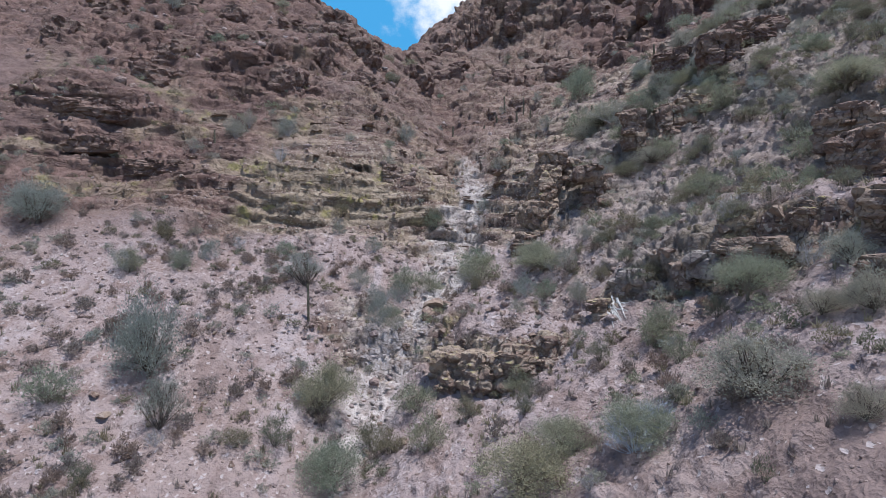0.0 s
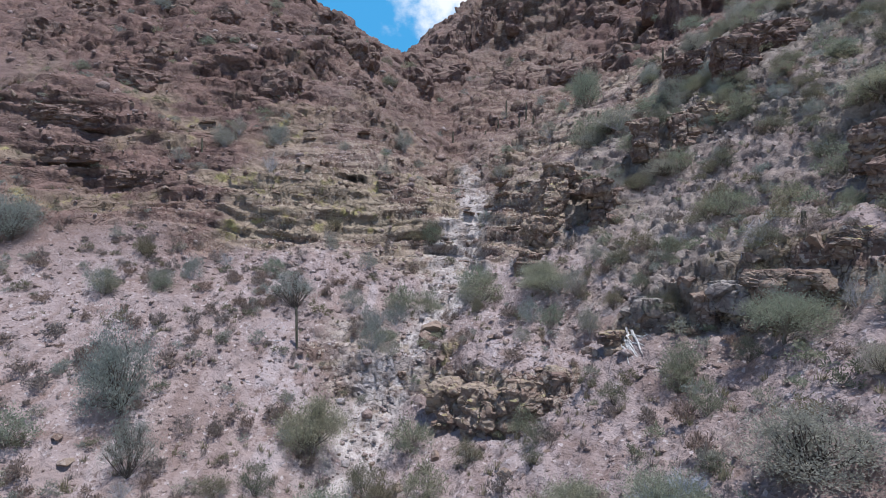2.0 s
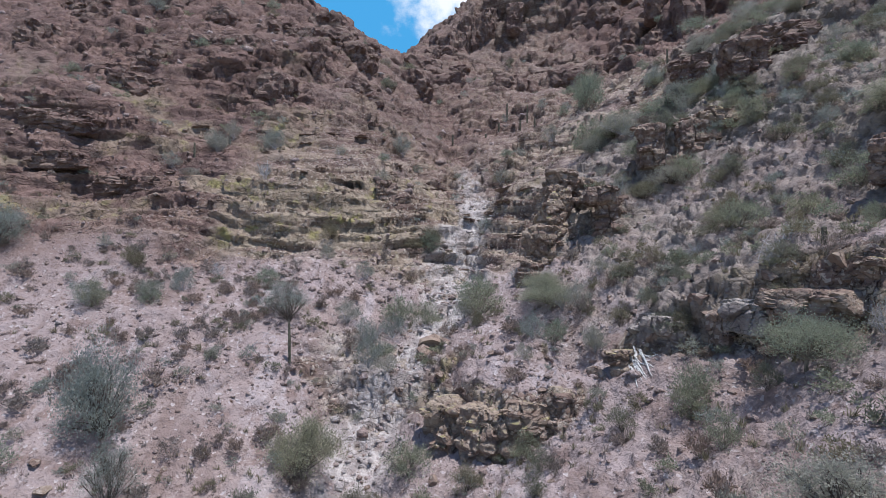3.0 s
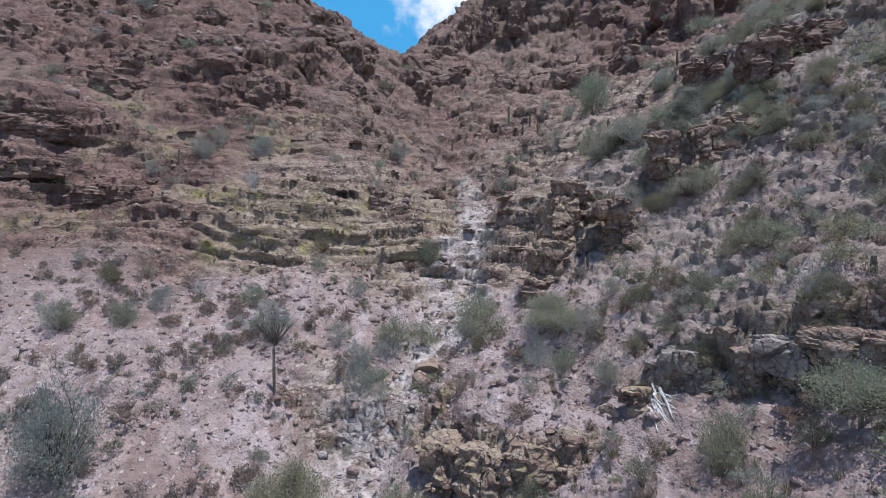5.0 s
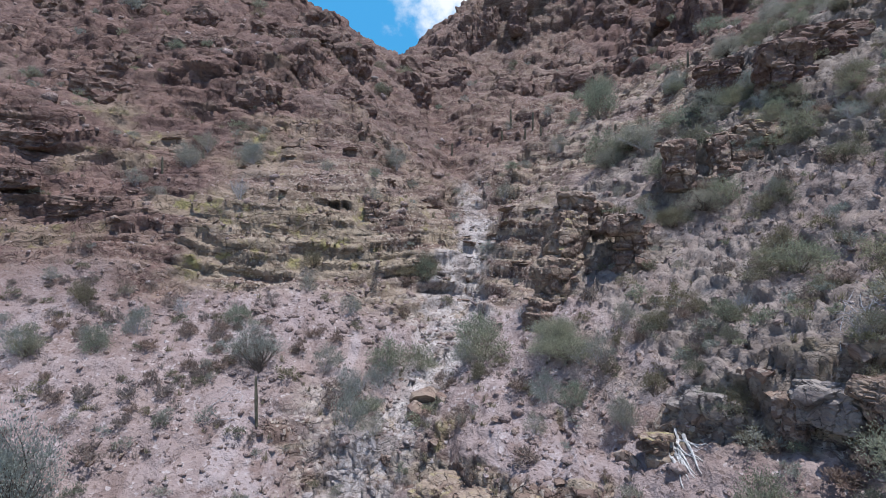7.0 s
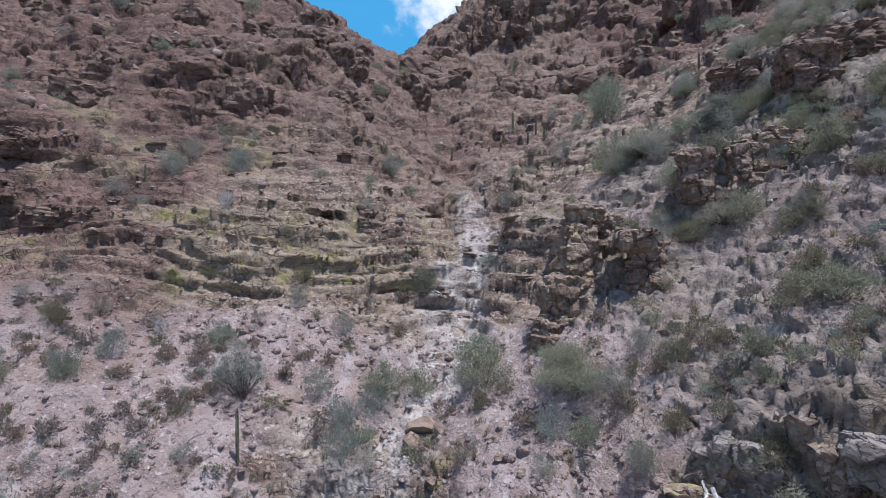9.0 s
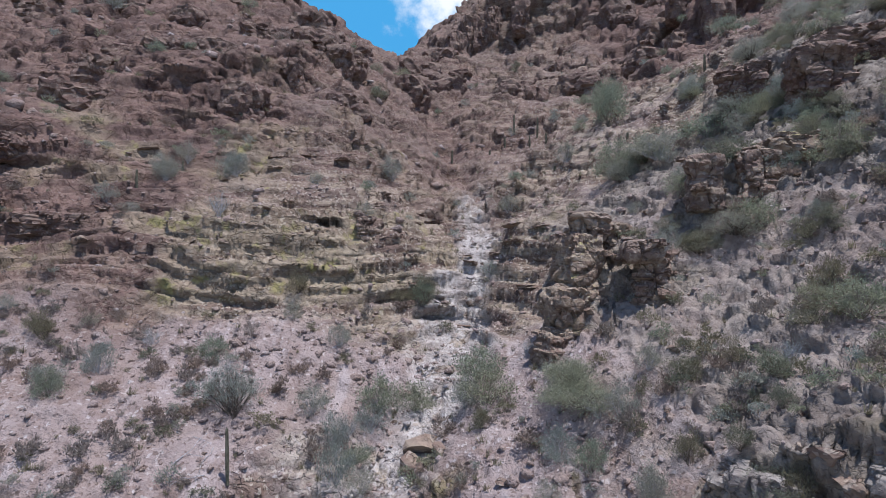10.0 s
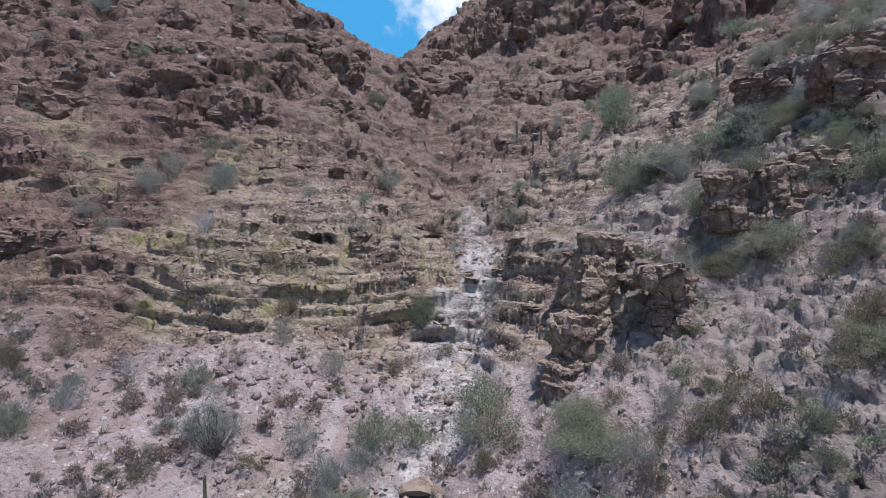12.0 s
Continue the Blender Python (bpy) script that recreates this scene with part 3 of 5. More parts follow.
def crown_parts(seed, lobes, leaves, wide, low, leaf, trunk, twigs, airy, bare=0):
    """Stems and leaves of a plant one metre high: limbs to clumps, thin leafy sprays round each clump."""
    rng = random.Random(seed)
    wood_v, wood_f, leaf_v, leaf_f = [], [], [], []
    stems = 1 if trunk else rng.randint(5, 8)
    heads = []
    for k in range(lobes):
        t = 2 * math.pi * (k + rng.uniform(-0.4, 0.4)) / lobes * 1.62
        r = wide * 0.5 * math.sqrt((k + 0.5) / lobes) * rng.uniform(0.75, 1.1)
        top = 0.92 - 0.45 * (r / (wide * 0.5)) ** 2
        z = low + 0.05 + (max(low + 0.1, top) - low - 0.05) * rng.random() ** 0.75
        heads.append((Vector((r * math.cos(t), r * math.sin(t), z)), rng.uniform(0.10, 0.21) * (0.7 + 0.5 * wide)))
    fork = Vector((rng.uniform(-0.08, 0.08), rng.uniform(-0.08, 0.08), trunk)) if trunk else Vector((0, 0, -0.05))
    if trunk:
        tube(wood_v, wood_f, bent(rng, Vector((0, 0, -0.12)), fork, 0.2), 0.035, 0.026, 6)
    for head, size in heads:
        foot = fork if trunk else Vector((rng.uniform(-0.06, 0.06), rng.uniform(-0.06, 0.06), -0.08))
        tube(wood_v, wood_f, bent(rng, foot, head, 0.25, 6 if trunk else 4), 0.017 if trunk else (0.015 if low > 0.3 else 0.009), 0.003, 4 if trunk else 3)
        for _ in range(twigs):
            tip = head + Vector((rng.uniform(-1, 1), rng.uniform(-1, 1), rng.uniform(-0.5, 1))) * size * (0.55 + 0.4 * bare)
            tube(wood_v, wood_f, bent(rng, foot.lerp(head, rng.uniform(0.55, 1)), tip, 0.2, 3), 0.0045, 0.001, 3)
    for k in range(leaves):
        head, size = heads[k % lobes]
        d = Vector((rng.gauss(0, 1), rng.gauss(0, 1), rng.gauss(0, 0.85)))
        d = d.normalized() * size * (rng.random() ** (0.33 if airy < 0.5 else 0.6)) * rng.uniform(0.75, 1.0 + airy)
        c = head + d
        if c.z < 0.02:
            c.z = rng.uniform(0.02, 0.15)
        way = (d.normalized() * 0.7 + Vector((rng.uniform(-0.8, 0.8), rng.uniform(-0.8, 0.8), rng.uniform(0.0, 1.5)))).normalized()
        side = way.orthogonal().normalized()
        side.rotate(Matrix.Rotation(rng.uniform(0, 6.28), 3, way))
        length, broad = leaf * rng.uniform(0.4, 1.0), leaf * rng.uniform(0.26, 0.5)
        n = len(leaf_v)
        leaf_v += [c - side * broad * 0.4, c + side * broad * 0.4, c + way * length + side * broad * 0.5, c + way * length * 1.15 - side * broad * 0.3]
        leaf_f.append((n, n + 1, n + 2, n + 3))
    return (wood_v, wood_f), (leaf_v, leaf_f)


KINDS = {  # name: (lobes, leaves, width, lowest leaf, leaf, trunk, twigs, airy, leaf material, twig material)
    "palo_verde": (46, 12500, 1.15, 0.26, 0.030, 0.16, 3, 0.95, LEAF_PALE, TWIG_BROWN),
    "mesquite": (42, 12000, 1.0, 0.08, 0.029, 0.05, 2, 0.85, LEAF_GREY, TWIG_DARK),
    "ironwood": (36, 7500, 1.05, 0.30, 0.026, 0, 9, 1.2, LEAF_GREY, TWIG_DARK),
    "creosote_bush": (28, 2900, 1.2, 0.04, 0.052, 0, 2, 0.75, LEAF_GREEN, TWIG_BROWN),
    "brittlebush": (26, 2700, 1.3, 0.04, 0.052, 0, 2, 0.65, LEAF_GREY, TWIG_GREY),
    "jojoba_bush": (24, 2700, 1.2, 0.04, 0.054, 0, 2, 0.65, LEAF_OLIVE, TWIG_DARK),
    "dry_shrub": (14, 800, 1.4, 0.05, 0.075, 0, 5, 0.8, LEAF_BROWN, TWIG_BROWN),
    "dead_brush": (26, 300, 1.4, 0.10, 0.04, 0, 18, 0.9, LEAF_GREY, TWIG_BLUE),
    "bare_shrub": (18, 500, 1.2, 0.12, 0.05, 0, 14, 0.9, LEAF_GREY, TWIG_GREY),
}
MODELS = {}


def plant_model(kind, variant, small):
    """The meshes of a kind; small plants have fewer, relatively larger leaves."""
    key = (kind, variant, small)
    if key not in MODELS:
        *form, leaf_mat, twig_mat = KINDS[kind]
        if small:
            form[0], form[1], form[4], form[6] = 10, 420, form[4] * 2.4, 2
        form.append(1 if kind in ("bare_shrub", "dead_brush") else 0)
        wood, leaf = crown_parts(sum(map(ord, kind)) * 10 + variant + 5 * small, *form)
        MODELS[key] = (mesh_of("stems", *wood, twig_mat), mesh_of("leaves", *leaf, leaf_mat))
    return MODELS[key]


def grow(kind, x, y, tall, wide, label, category, group, variants=4):
    """One plant on the ground: an Empty at its foot, with stems and leaves."""
    rng = random.Random(int(x * 531 + y * 977))
    z, _ = rest(x, y)
    stems, leaves = plant_model(kind, rng.randrange(variants), tall < 1.45 and kind not in ("bare_shrub", "dead_brush"))
    top = new(kind)
    natural = KINDS[kind][2]
    s = tall / 1.08
    w = s * min(1.7, max(0.65, wide / tall / natural))
    top.matrix_world = Matrix.LocRotScale((x, y, z), Euler((rng.uniform(-0.08, 0.08), rng.uniform(-0.08, 0.08), rng.uniform(0, 6.28))), (w, w, s))
    for name, data in (("trunk" if KINDS[kind][1] > 4000 else "stem", stems), ("crown" if KINDS[kind][1] > 4000 else "foliage", leaves)):
        part = new(name, data)
        part.parent = top
    return tagged(top, label, category, group)


def saguaro(x, y, tall, radius, label):
    """A ribbed column with a domed tip."""
    z, _ = rest(x, y)
    ribs, rings = 13, 16

    def column(path, r):
        verts, faces = [], []
        n = len(path)
        for k, p in enumerate(path):
            t = k / (n - 1)
            girth = r * (0.82 + 0.18 * math.sin(math.pi * min(1, t * 1.3))) * (1 if t < 0.9 else math.sqrt(max(0.03, 1 - ((t - 0.9) / 0.1) ** 2)))
            way = (path[min(k + 1, n - 1)] - path[max(k - 1, 0)]).normalized()
            a = Vector((1, 0, 0)) if abs(way.x) < 0.9 else Vector((0, 1, 0))
            a = (a - way * a.dot(way)).normalized()
            b = way.cross(a)
            for i in range(ribs * 2):
                q = math.pi * i / ribs
                g = girth * (1.0 if i % 2 else 0.80)
                verts.append(p + (a * math.cos(q) + b * math.sin(q)) * g)
        m = ribs * 2
        for k in range(n - 1):
            for i in range(m):
                j = (i + 1) % m
                faces.append((k * m + i, k * m + j, (k + 1) * m + j, (k + 1) * m + i))
        faces.append(tuple((n - 1) * m + i for i in range(m)))
        return mesh_of("column", verts, faces, CACTUS)

    rng = random.Random(int(x * 77 + y * 31))
    top = new("saguaro")
    top.matrix_world = pose(x, y, z - 0.1)
    lean = Vector((rng.uniform(-0.02, 0.02), rng.uniform(-0.02, 0.02), 1))
    body = new("column", column([lean * tall * k / rings for k in range(rings + 1)], radius))
    body.parent = top
    return tagged(top, label, "cactus", "saguaros on the slope")


def stone_mesh(seed, flat=0.7, cuts=9, rough=0.035):
    """A broken stone about a metre across: a ball cut by planes, edges knocked off."""
    rng = random.Random(seed)
    bm = bmesh.new()
    bmesh.ops.create_icosphere(bm, subdivisions=2, radius=0.62)
    planes = []
    for _ in range(cuts):
        d = Vector((rng.gauss(0, 1), rng.gauss(0, 1), rng.gauss(0, 1))).normalized()
        planes.append((d, rng.uniform(0.17, 0.34)))
    for v in bm.verts:
        for d, h in planes:
            over = v.co.dot(d) - h
            if over > 0:
                v.co -= d * over
        v.co += Vector((rng.uniform(-1, 1), rng.uniform(-1, 1), rng.uniform(-1, 1))) * rough * 0.5
        v.co.z *= flat
    me = bpy.data.meshes.new("stone")
    bm.to_mesh(me)
    bm.free()
    me.materials.append(ROCK)
    return me


def slab_mesh(seed):
    """A weathered bed of rock: a long block with broken front, uneven top and rounded edges."""
    rng = random.Random(seed)
    bm = bmesh.new()
    nx_, ny_, nz_ = 9, 4, 3
    grid = {}
    for i in range(nx_):
        for j in range(ny_):
            for k in range(nz_):
                if 0 < i < nx_ - 1 and 0 < j < ny_ - 1 and 0 < k < nz_ - 1:
                    continue
                x, y, z = i / (nx_ - 1) - 0.5, j / (ny_ - 1) - 0.5, k / (nz_ - 1) - 0.5
                end = abs(2 * x) ** 3
                y *= 1 - 0.45 * end
                z *= 1 - 0.3 * end
                front = 0.16 * math.sin(i * 1.9 + seed) + rng.uniform(-0.1, 0.1)
                p = Vector((x + rng.uniform(-0.03, 0.03), y + (front if y < 0 else 0) + rng.uniform(-0.04, 0.04), z + rng.uniform(-0.08, 0.08)))
                if abs(k - 1) and j in (0, ny_ - 1):
                    p.z *= 0.8
                grid[i, j, k] = bm.verts.new(p)

    def quad(*keys):
        bm.faces.new([grid[q] for q in keys])
    for i in range(nx_ - 1):
        for j in range(ny_ - 1):
            quad((i, j, 0), (i, j + 1, 0), (i + 1, j + 1, 0), (i + 1, j, 0))
            quad((i, j, nz_ - 1), (i + 1, j, nz_ - 1), (i + 1, j + 1, nz_ - 1), (i, j + 1, nz_ - 1))
        for k in range(nz_ - 1):
            quad((i, 0, k), (i + 1, 0, k), (i + 1, 0, k + 1), (i, 0, k + 1))
            quad((i, ny_ - 1, k), (i, ny_ - 1, k + 1), (i + 1, ny_ - 1, k + 1), (i + 1, ny_ - 1, k))
    for j in range(ny_ - 1):
        for k in range(nz_ - 1):
            quad((0, j, k), (0, j, k + 1), (0, j + 1, k + 1), (0, j + 1, k))
            quad((nx_ - 1, j, k), (nx_ - 1, j + 1, k), (nx_ - 1, j + 1, k + 1), (nx_ - 1, j, k + 1))
    me = bpy.data.meshes.new("slab")
    bm.to_mesh(me)
    bm.free()
    return me


# ---------------------------------------------------------------- outcrops: bedded rock that stands clear of the slope
def outcrop(x, y, z, long, deep, high, mat, label, turn=0.0, dip=0.04, loose=9, fine=5, beds=1.0):
    """A craggy mass of beds, blocks and overhangs round a centre."""
    bm = bmesh.new()
    bmesh.ops.create_icosphere(bm, subdivisions=fine, radius=1)
    co = np.array([v.co for v in bm.verts])
    box = np.abs(co).max(1, keepdims=True)
    co = co * (0.45 + 0.55 / box)
    size = np.array([long, deep, high]) / 2
    p = co * size
    a = radians(turn)
    wx, wy, wz = x + p[:, 0], y + p[:, 1], z + p[:, 2]
    way = co / np.linalg.norm(co, axis=1, keepdims=True)
    flat = way * (1.0, 1.0, 0.35)
    # beds of uneven reach
    push = np.zeros(len(co))
    for thick, amount, salt in ((1.5, 0.42, 401), (0.6, 0.30, 411), (0.26, 0.12, 421)):
        s = (wz + dip * wx) / thick + 0.35 * grain(wx / 3, wy / 3, wz / 3, salt + 5)
        k = np.floor(s)
        def reach(n):
            return grain(wx / 2.6, wy / 2.6, n * 5.7, salt)
        push = push + beds * amount * (reach(k - 1) + (reach(k) - reach(k - 1)) * smooth(0, 0.2, s - k))
    v1, e1 = blocks(wx, wy, wz, (1.5, 1.5, 1.9), 431)
    v2, e2 = blocks(wx, wy, wz, (0.6, 0.6, 0.5), 441)
    push = push + (1.35 - 0.6 * beds) * (v1 - 0.5) - 0.35 * (1 - smooth(0, 0.13, e1)) + 0.2 * (v2 - 0.5) + 0.5 * layers(wx, wy, wz, 3.5, 2, 451)
    p = p + flat * (push * min(1.0, 0.28 * min(long, deep, high)))[:, None]
    c, s = math.cos(a), math.sin(a)
    p = np.stack([c * p[:, 0] - s * p[:, 1], s * p[:, 0] + c * p[:, 1], p[:, 2]], 1)
    for v, q in zip(bm.verts, p):
        v.co = q
    me = bpy.data.meshes.new("rock_outcrop")
    bm.to_mesh(me)
    bm.free()
    me.materials.append(mat)
    ob = new("rock_outcrop", me)
    ob.matrix_world = pose(x, y, z)
    # slabs that lie loose in its beds
    rng = random.Random(int(x * 13 + y * 7))
    for _ in range(loose):
        at = p[rng.randrange(len(p))]
        if at[1] > 0.3 * deep or at[2] < -0.35 * high:
            continue
        slab = new("slab", SLABS[mat.name][rng.randrange(5)])
        slab.parent = ob
        slab.matrix_local = Matrix.LocRotScale(Vector(at) * 0.93, Euler((rng.uniform(-0.15, 0.15), rng.uniform(-0.1, 0.1), a + rng.uniform(-0.4, 0.4))),
                                               (rng.uniform(0.8, 1.9), rng.uniform(0.7, 1.3), rng.uniform(0.25, 0.55)))
    return tagged(ob, label, "rock", "outcrops of the canyon walls")


SLABS = {}
for mat in (ROCK, RED_ROCK, LICHEN_ROCK, PALE_STONE, GREY_ROCK):
    SLABS[mat.name] = [slab_mesh(k + 20) for k in range(5)]
    for me in SLABS[mat.name]:
        me.name = "slab"
        me.materials.append(mat)

BROWN = "craggy brown bedded rock outcrop in the slope"
RED = "reddish-brown crag below the ridge"
PALE = "pale grey scoured rock step in the wash"
SHATTERED = "grey shattered rock face with upright joints"
YELLOW = "brown rock ledge with yellow lichen on top"
# (x, y, z, length, depth, height, material, label, turn)
for row in (
        # ledge over the wash
        (1.5, 47.0, 4.8, 4.2, 3.4, 4.6, LICHEN_ROCK, YELLOW, -45), (3.9, 44.4, 5.2, 4.8, 3.6, 5.0, LICHEN_ROCK, YELLOW, -42), (6.6, 42.8, 6.5, 4.4, 3.2, 4.4, LICHEN_ROCK, YELLOW, -15),
        (9.0, 42.2, 7.8, 3.2, 2.4, 3.2, ROCK, BROWN, 10),
        # grey wall above the pale roots
        (15.1, 42.9, 11.4, 2.6, 2.2, 4.6, GREY_ROCK, SHATTERED, -35), (16.8, 41.4, 12.2, 2.2, 2.0, 4.6, GREY_ROCK, SHATTERED, -40),
        (17.8, 38.9, 12.8, 1.7, 1.6, 4.8, ROCK, "tan upright rock slab in a shattered face", -50), (19.9, 37.9, 13.4, 2.4, 1.8, 4.6, GREY_ROCK, SHATTERED, -55),
        (21.8, 35.1, 14.2, 3.0, 2.0, 4.6, ROCK, BROWN, -60), (23.3, 31.6, 14.8, 3.6, 2.2, 4.0, ROCK, BROWN, -60),
        (15.6, 41.6, 13.3, 3.4, 2.8, 2.2, GREY_ROCK, SHATTERED, -38), (18.9, 37.8, 14.8, 3.2, 3.0, 2.2, GREY_ROCK, SHATTERED, -52),
        (21.0, 34.8, 15.6, 4.6, 3.6, 2.6, ROCK, "brown overhanging rock lip above a dark undercut", -60),
        (12.5, 41.7, 10.8, 1.4, 1.2, 2.4, LICHEN_ROCK, "pale rock knob with yellow lichen beside roots", -30),
        # alcove on the east wall
        (11.7, 60.8, 22.6, 3.0, 3.6, 6.6, LICHEN_ROCK, "tall craggy buttress beside a dark hollow", 15), (10.7, 60.0, 18.8, 3.4, 3.6, 5.6, LICHEN_ROCK, YELLOW, 20),
        (9.4, 59.0, 16.4, 3.0, 3.0, 3.6, ROCK, BROWN, 25), (12.6, 61.4, 26.0, 3.2, 3.4, 2.6, ROCK, BROWN, 0), (14.4, 62.4, 25.2, 4.0, 4.0, 3.0, ROCK, BROWN, -20),
        (17.5, 57.4, 19.2, 3.2, 3.6, 4.4, LICHEN_ROCK, "bedded rock block overhanging a dark hollow", -10), (16.5, 57.8, 22.2, 2.8, 3.4, 3.4, ROCK, BROWN, -15),
        (15.7, 57.6, 24.0, 2.6, 3.2, 1.9, ROCK, BROWN, -8), (18.7, 55.4, 18.4, 2.4, 2.6, 2.6, LICHEN_ROCK, YELLOW, -15),
        # upper ledges
        (-17.5, 86.5, 38.2, 8.0, 4.0, 3.0, ROCK, BROWN, 12), (-48.5, 72.6, 34.8, 11.0, 4.0, 3.6, RED_ROCK, BROWN, 0), (-38.0, 69.6, 26.6, 8.0, 2.6, 2.6, RED_ROCK, BROWN, 4),
        (-45.5, 68.6, 29.4, 7.0, 2.6, 2.4, RED_ROCK, BROWN, 0), (-7.0, 74.0, 25.6, 3.0, 3.0, 4.4, ROCK, BROWN, 10),
        (13.0, 67.6, 23.4, 3.6, 3.5, 5.0, ROCK, BROWN, -40),
        (21.9, 61.0, 29.6, 2.6, 3.2, 5.0, ROCK, BROWN, -15), (26.0, 60.2, 29.8, 3.4, 3.2, 5.6, ROCK, "broken brown crag beside a dark cleft", -10), (33.4, 63.8, 39.2, 5.0, 4.0, 5.2, RED_ROCK, RED, -20), (28.2, 60.6, 31.8, 4.0, 3.2, 3.2, LICHEN_ROCK, YELLOW, -10), (38.5, 65.5, 42.4, 9.0, 4.0, 3.8, RED_ROCK, RED, -20),
        (31.5, 72.0, 41.0, 5.0, 4.0, 4.0, RED_ROCK, RED, -40),
        (23.8, 33.6, 17.8, 4.4, 3.0, 3.0, LICHEN_ROCK, YELLOW, -60), (27.4, 34.4, 21.4, 4.0, 3.4, 5.0, ROCK, BROWN, -65),
        (24.6, 27.6, 17.4, 5.0, 2.8, 4.6, ROCK, BROWN, -62), (21.4, 25.0, 14.6, 3.0, 2.2, 2.6, ROCK, BROWN, -55), (29.5, 38.5, 24.6, 4.0, 3.0, 4.0, ROCK, BROWN, -60),
        # dark walls of the far ridge
        (54.0, 122.0, 70.0, 5.5, 6.0, 19.0, RED_ROCK, RED, 0), (48.5, 126.0, 64.0, 6.0, 5.0, 9.0, RED_ROCK, RED, 10),
        # pour-off in the wash
        (-6.8, 54.0, 3.6, 5.2, 3.0, 4.0, PALE_STONE, PALE, 4), (-2.8, 53.4, 5.2, 3.6, 2.6, 3.0, ROCK, BROWN, -20), (-10.4, 53.2, 5.0, 3.6, 2.4, 2.6, ROCK, BROWN, 10)):
    jointed = row[6] is GREY_ROCK or "lip" in row[7]
    outcrop(*row, fine=5 if row[1] < 80 else 4, beds=0.35 if jointed else 1.0, loose=2 if jointed else 7)

# pinnacles along the ridge
rng = random.Random(92)
for k in range(15):
    x = 4 + 3.6 * k + rng.uniform(-1, 1)
    y = 166 + rng.uniform(-3, 3)
    z, _ = rest(x, y)
    outcrop(x, y, z + rng.uniform(-3, 1.5), rng.uniform(4, 6.5), 5, rng.uniform(9, 15), RED_ROCK, "dark purple-brown pinnacle on the ridge", rng.uniform(-20, 20), 0.2, 2, 4, 0.2)

# crags of the upper walls
rng = random.Random(91)
made = 0
while made < 70:
    if made < 42:
        x, y = rng.uniform(-70, -6), rng.uniform(82, 124)
    else:
        x, y = rng.uniform(-6, 80), rng.uniform(122, 166)
    z, normal = rest(x, y)
    made += 1
    s = rng.uniform(3.0, 7.0) * (0.7 + y / 220)
    outcrop(x, y + 0.9, z - 0.5, s * rng.uniform(0.8, 1.4), s * 0.8, s * rng.uniform(0.6, 1.1), RED_ROCK, RED, rng.uniform(-30, 30), rng.uniform(-0.1, 0.3), 3, 4, 0.35)


# ---------------------------------------------------------------- plants, by kind and side of the wash: (x, y, height, width)
PALO_VERDE_WEST = [(-9.8, 43.9, 5.2, 5.5), (-7.7, 37.8, 4, 4.8)]
for x, y, tall, wide in PALO_VERDE_WEST:
    grow("palo_verde", x, y, tall, wide, "feathery green palo verde tree on dry rubble", "tree", "palo verdes on the slopes")
PALO_VERDE_EAST = [(9.3, 53.4, 2.7, 3.8), (18.7, 32.1, 3.3, 4.5), (6.6, 28.6, 2.4, 3.7), (9.3, 25.2, 2.6, 4), (4.3, 27.3, 3.2, 5.6), (33.4, 43.6, 3, 5), (9.5, 51.4, 2.6, 5.2)]
for x, y, tall, wide in PALO_VERDE_EAST:
    grow("palo_verde", x, y, tall, wide, "feathery green palo verde tree on dry rubble", "tree", "palo verdes on the slopes")
MESQUITE_WEST = [(-23.9, 42.3, 7.6, 5), (-45.2, 58.7, 5.3, 6)]
for x, y, tall, wide in MESQUITE_WEST:
    grow("mesquite", x, y, tall, wide, "grey-green mesquite tree with dark crooked limbs", "tree", "mesquites on the slopes")
MESQUITE_EAST = [(13.4, 22.3, 2.9, 4.5), (19.1, 23.4, 2.3, 2.4), (14.3, 17.7, 1.5, 1.7), (21.5, 28.1, 2.1, 2.4), (18.1, 25.2, 1.6, 2.2), (23.5, 76.5, 2.7, 5.4), (20.7, 76.9, 3, 3.6), (31.9, 83.7, 3.4, 3.8), (35.3, 77.4, 3.3, 3.6), (30, 71.2, 3.2, 4.8), (22.7, 57.5, 2.3, 3.8), (45.4, 85.1, 2.7, 4.1)]
for x, y, tall, wide in MESQUITE_EAST:
    grow("mesquite", x, y, tall, wide, "grey-green mesquite tree with dark crooked limbs", "tree", "mesquites on the slopes")
IRONWOOD_WEST = [(-20.6, 38.3, 4.1, 3.3), (-14.7, 56.4, 4.3, 4.4)]
for x, y, tall, wide in IRONWOOD_WEST:
    grow("ironwood", x, y, tall, wide, "grey-green desert tree with dark bare stems", "tree", "ironwoods on the slopes")
CREOSOTE_BUSH_WEST = [(-29, 38.7, 3.2, 3.6), (-4.4, 60.1, 3.5, 3.9), (-5.5, 56, 1.8, 2.4), (-18.5, 61.8, 2.6, 2.6), (-27.2, 55, 2.2, 2.2), (-32.2, 54.1, 2.8, 2.8)]
for x, y, tall, wide in CREOSOTE_BUSH_WEST:
    grow("creosote_bush", x, y, tall, wide, "loose green creosote bush among pink stones", "bush", "creosote bushes on the slopes")
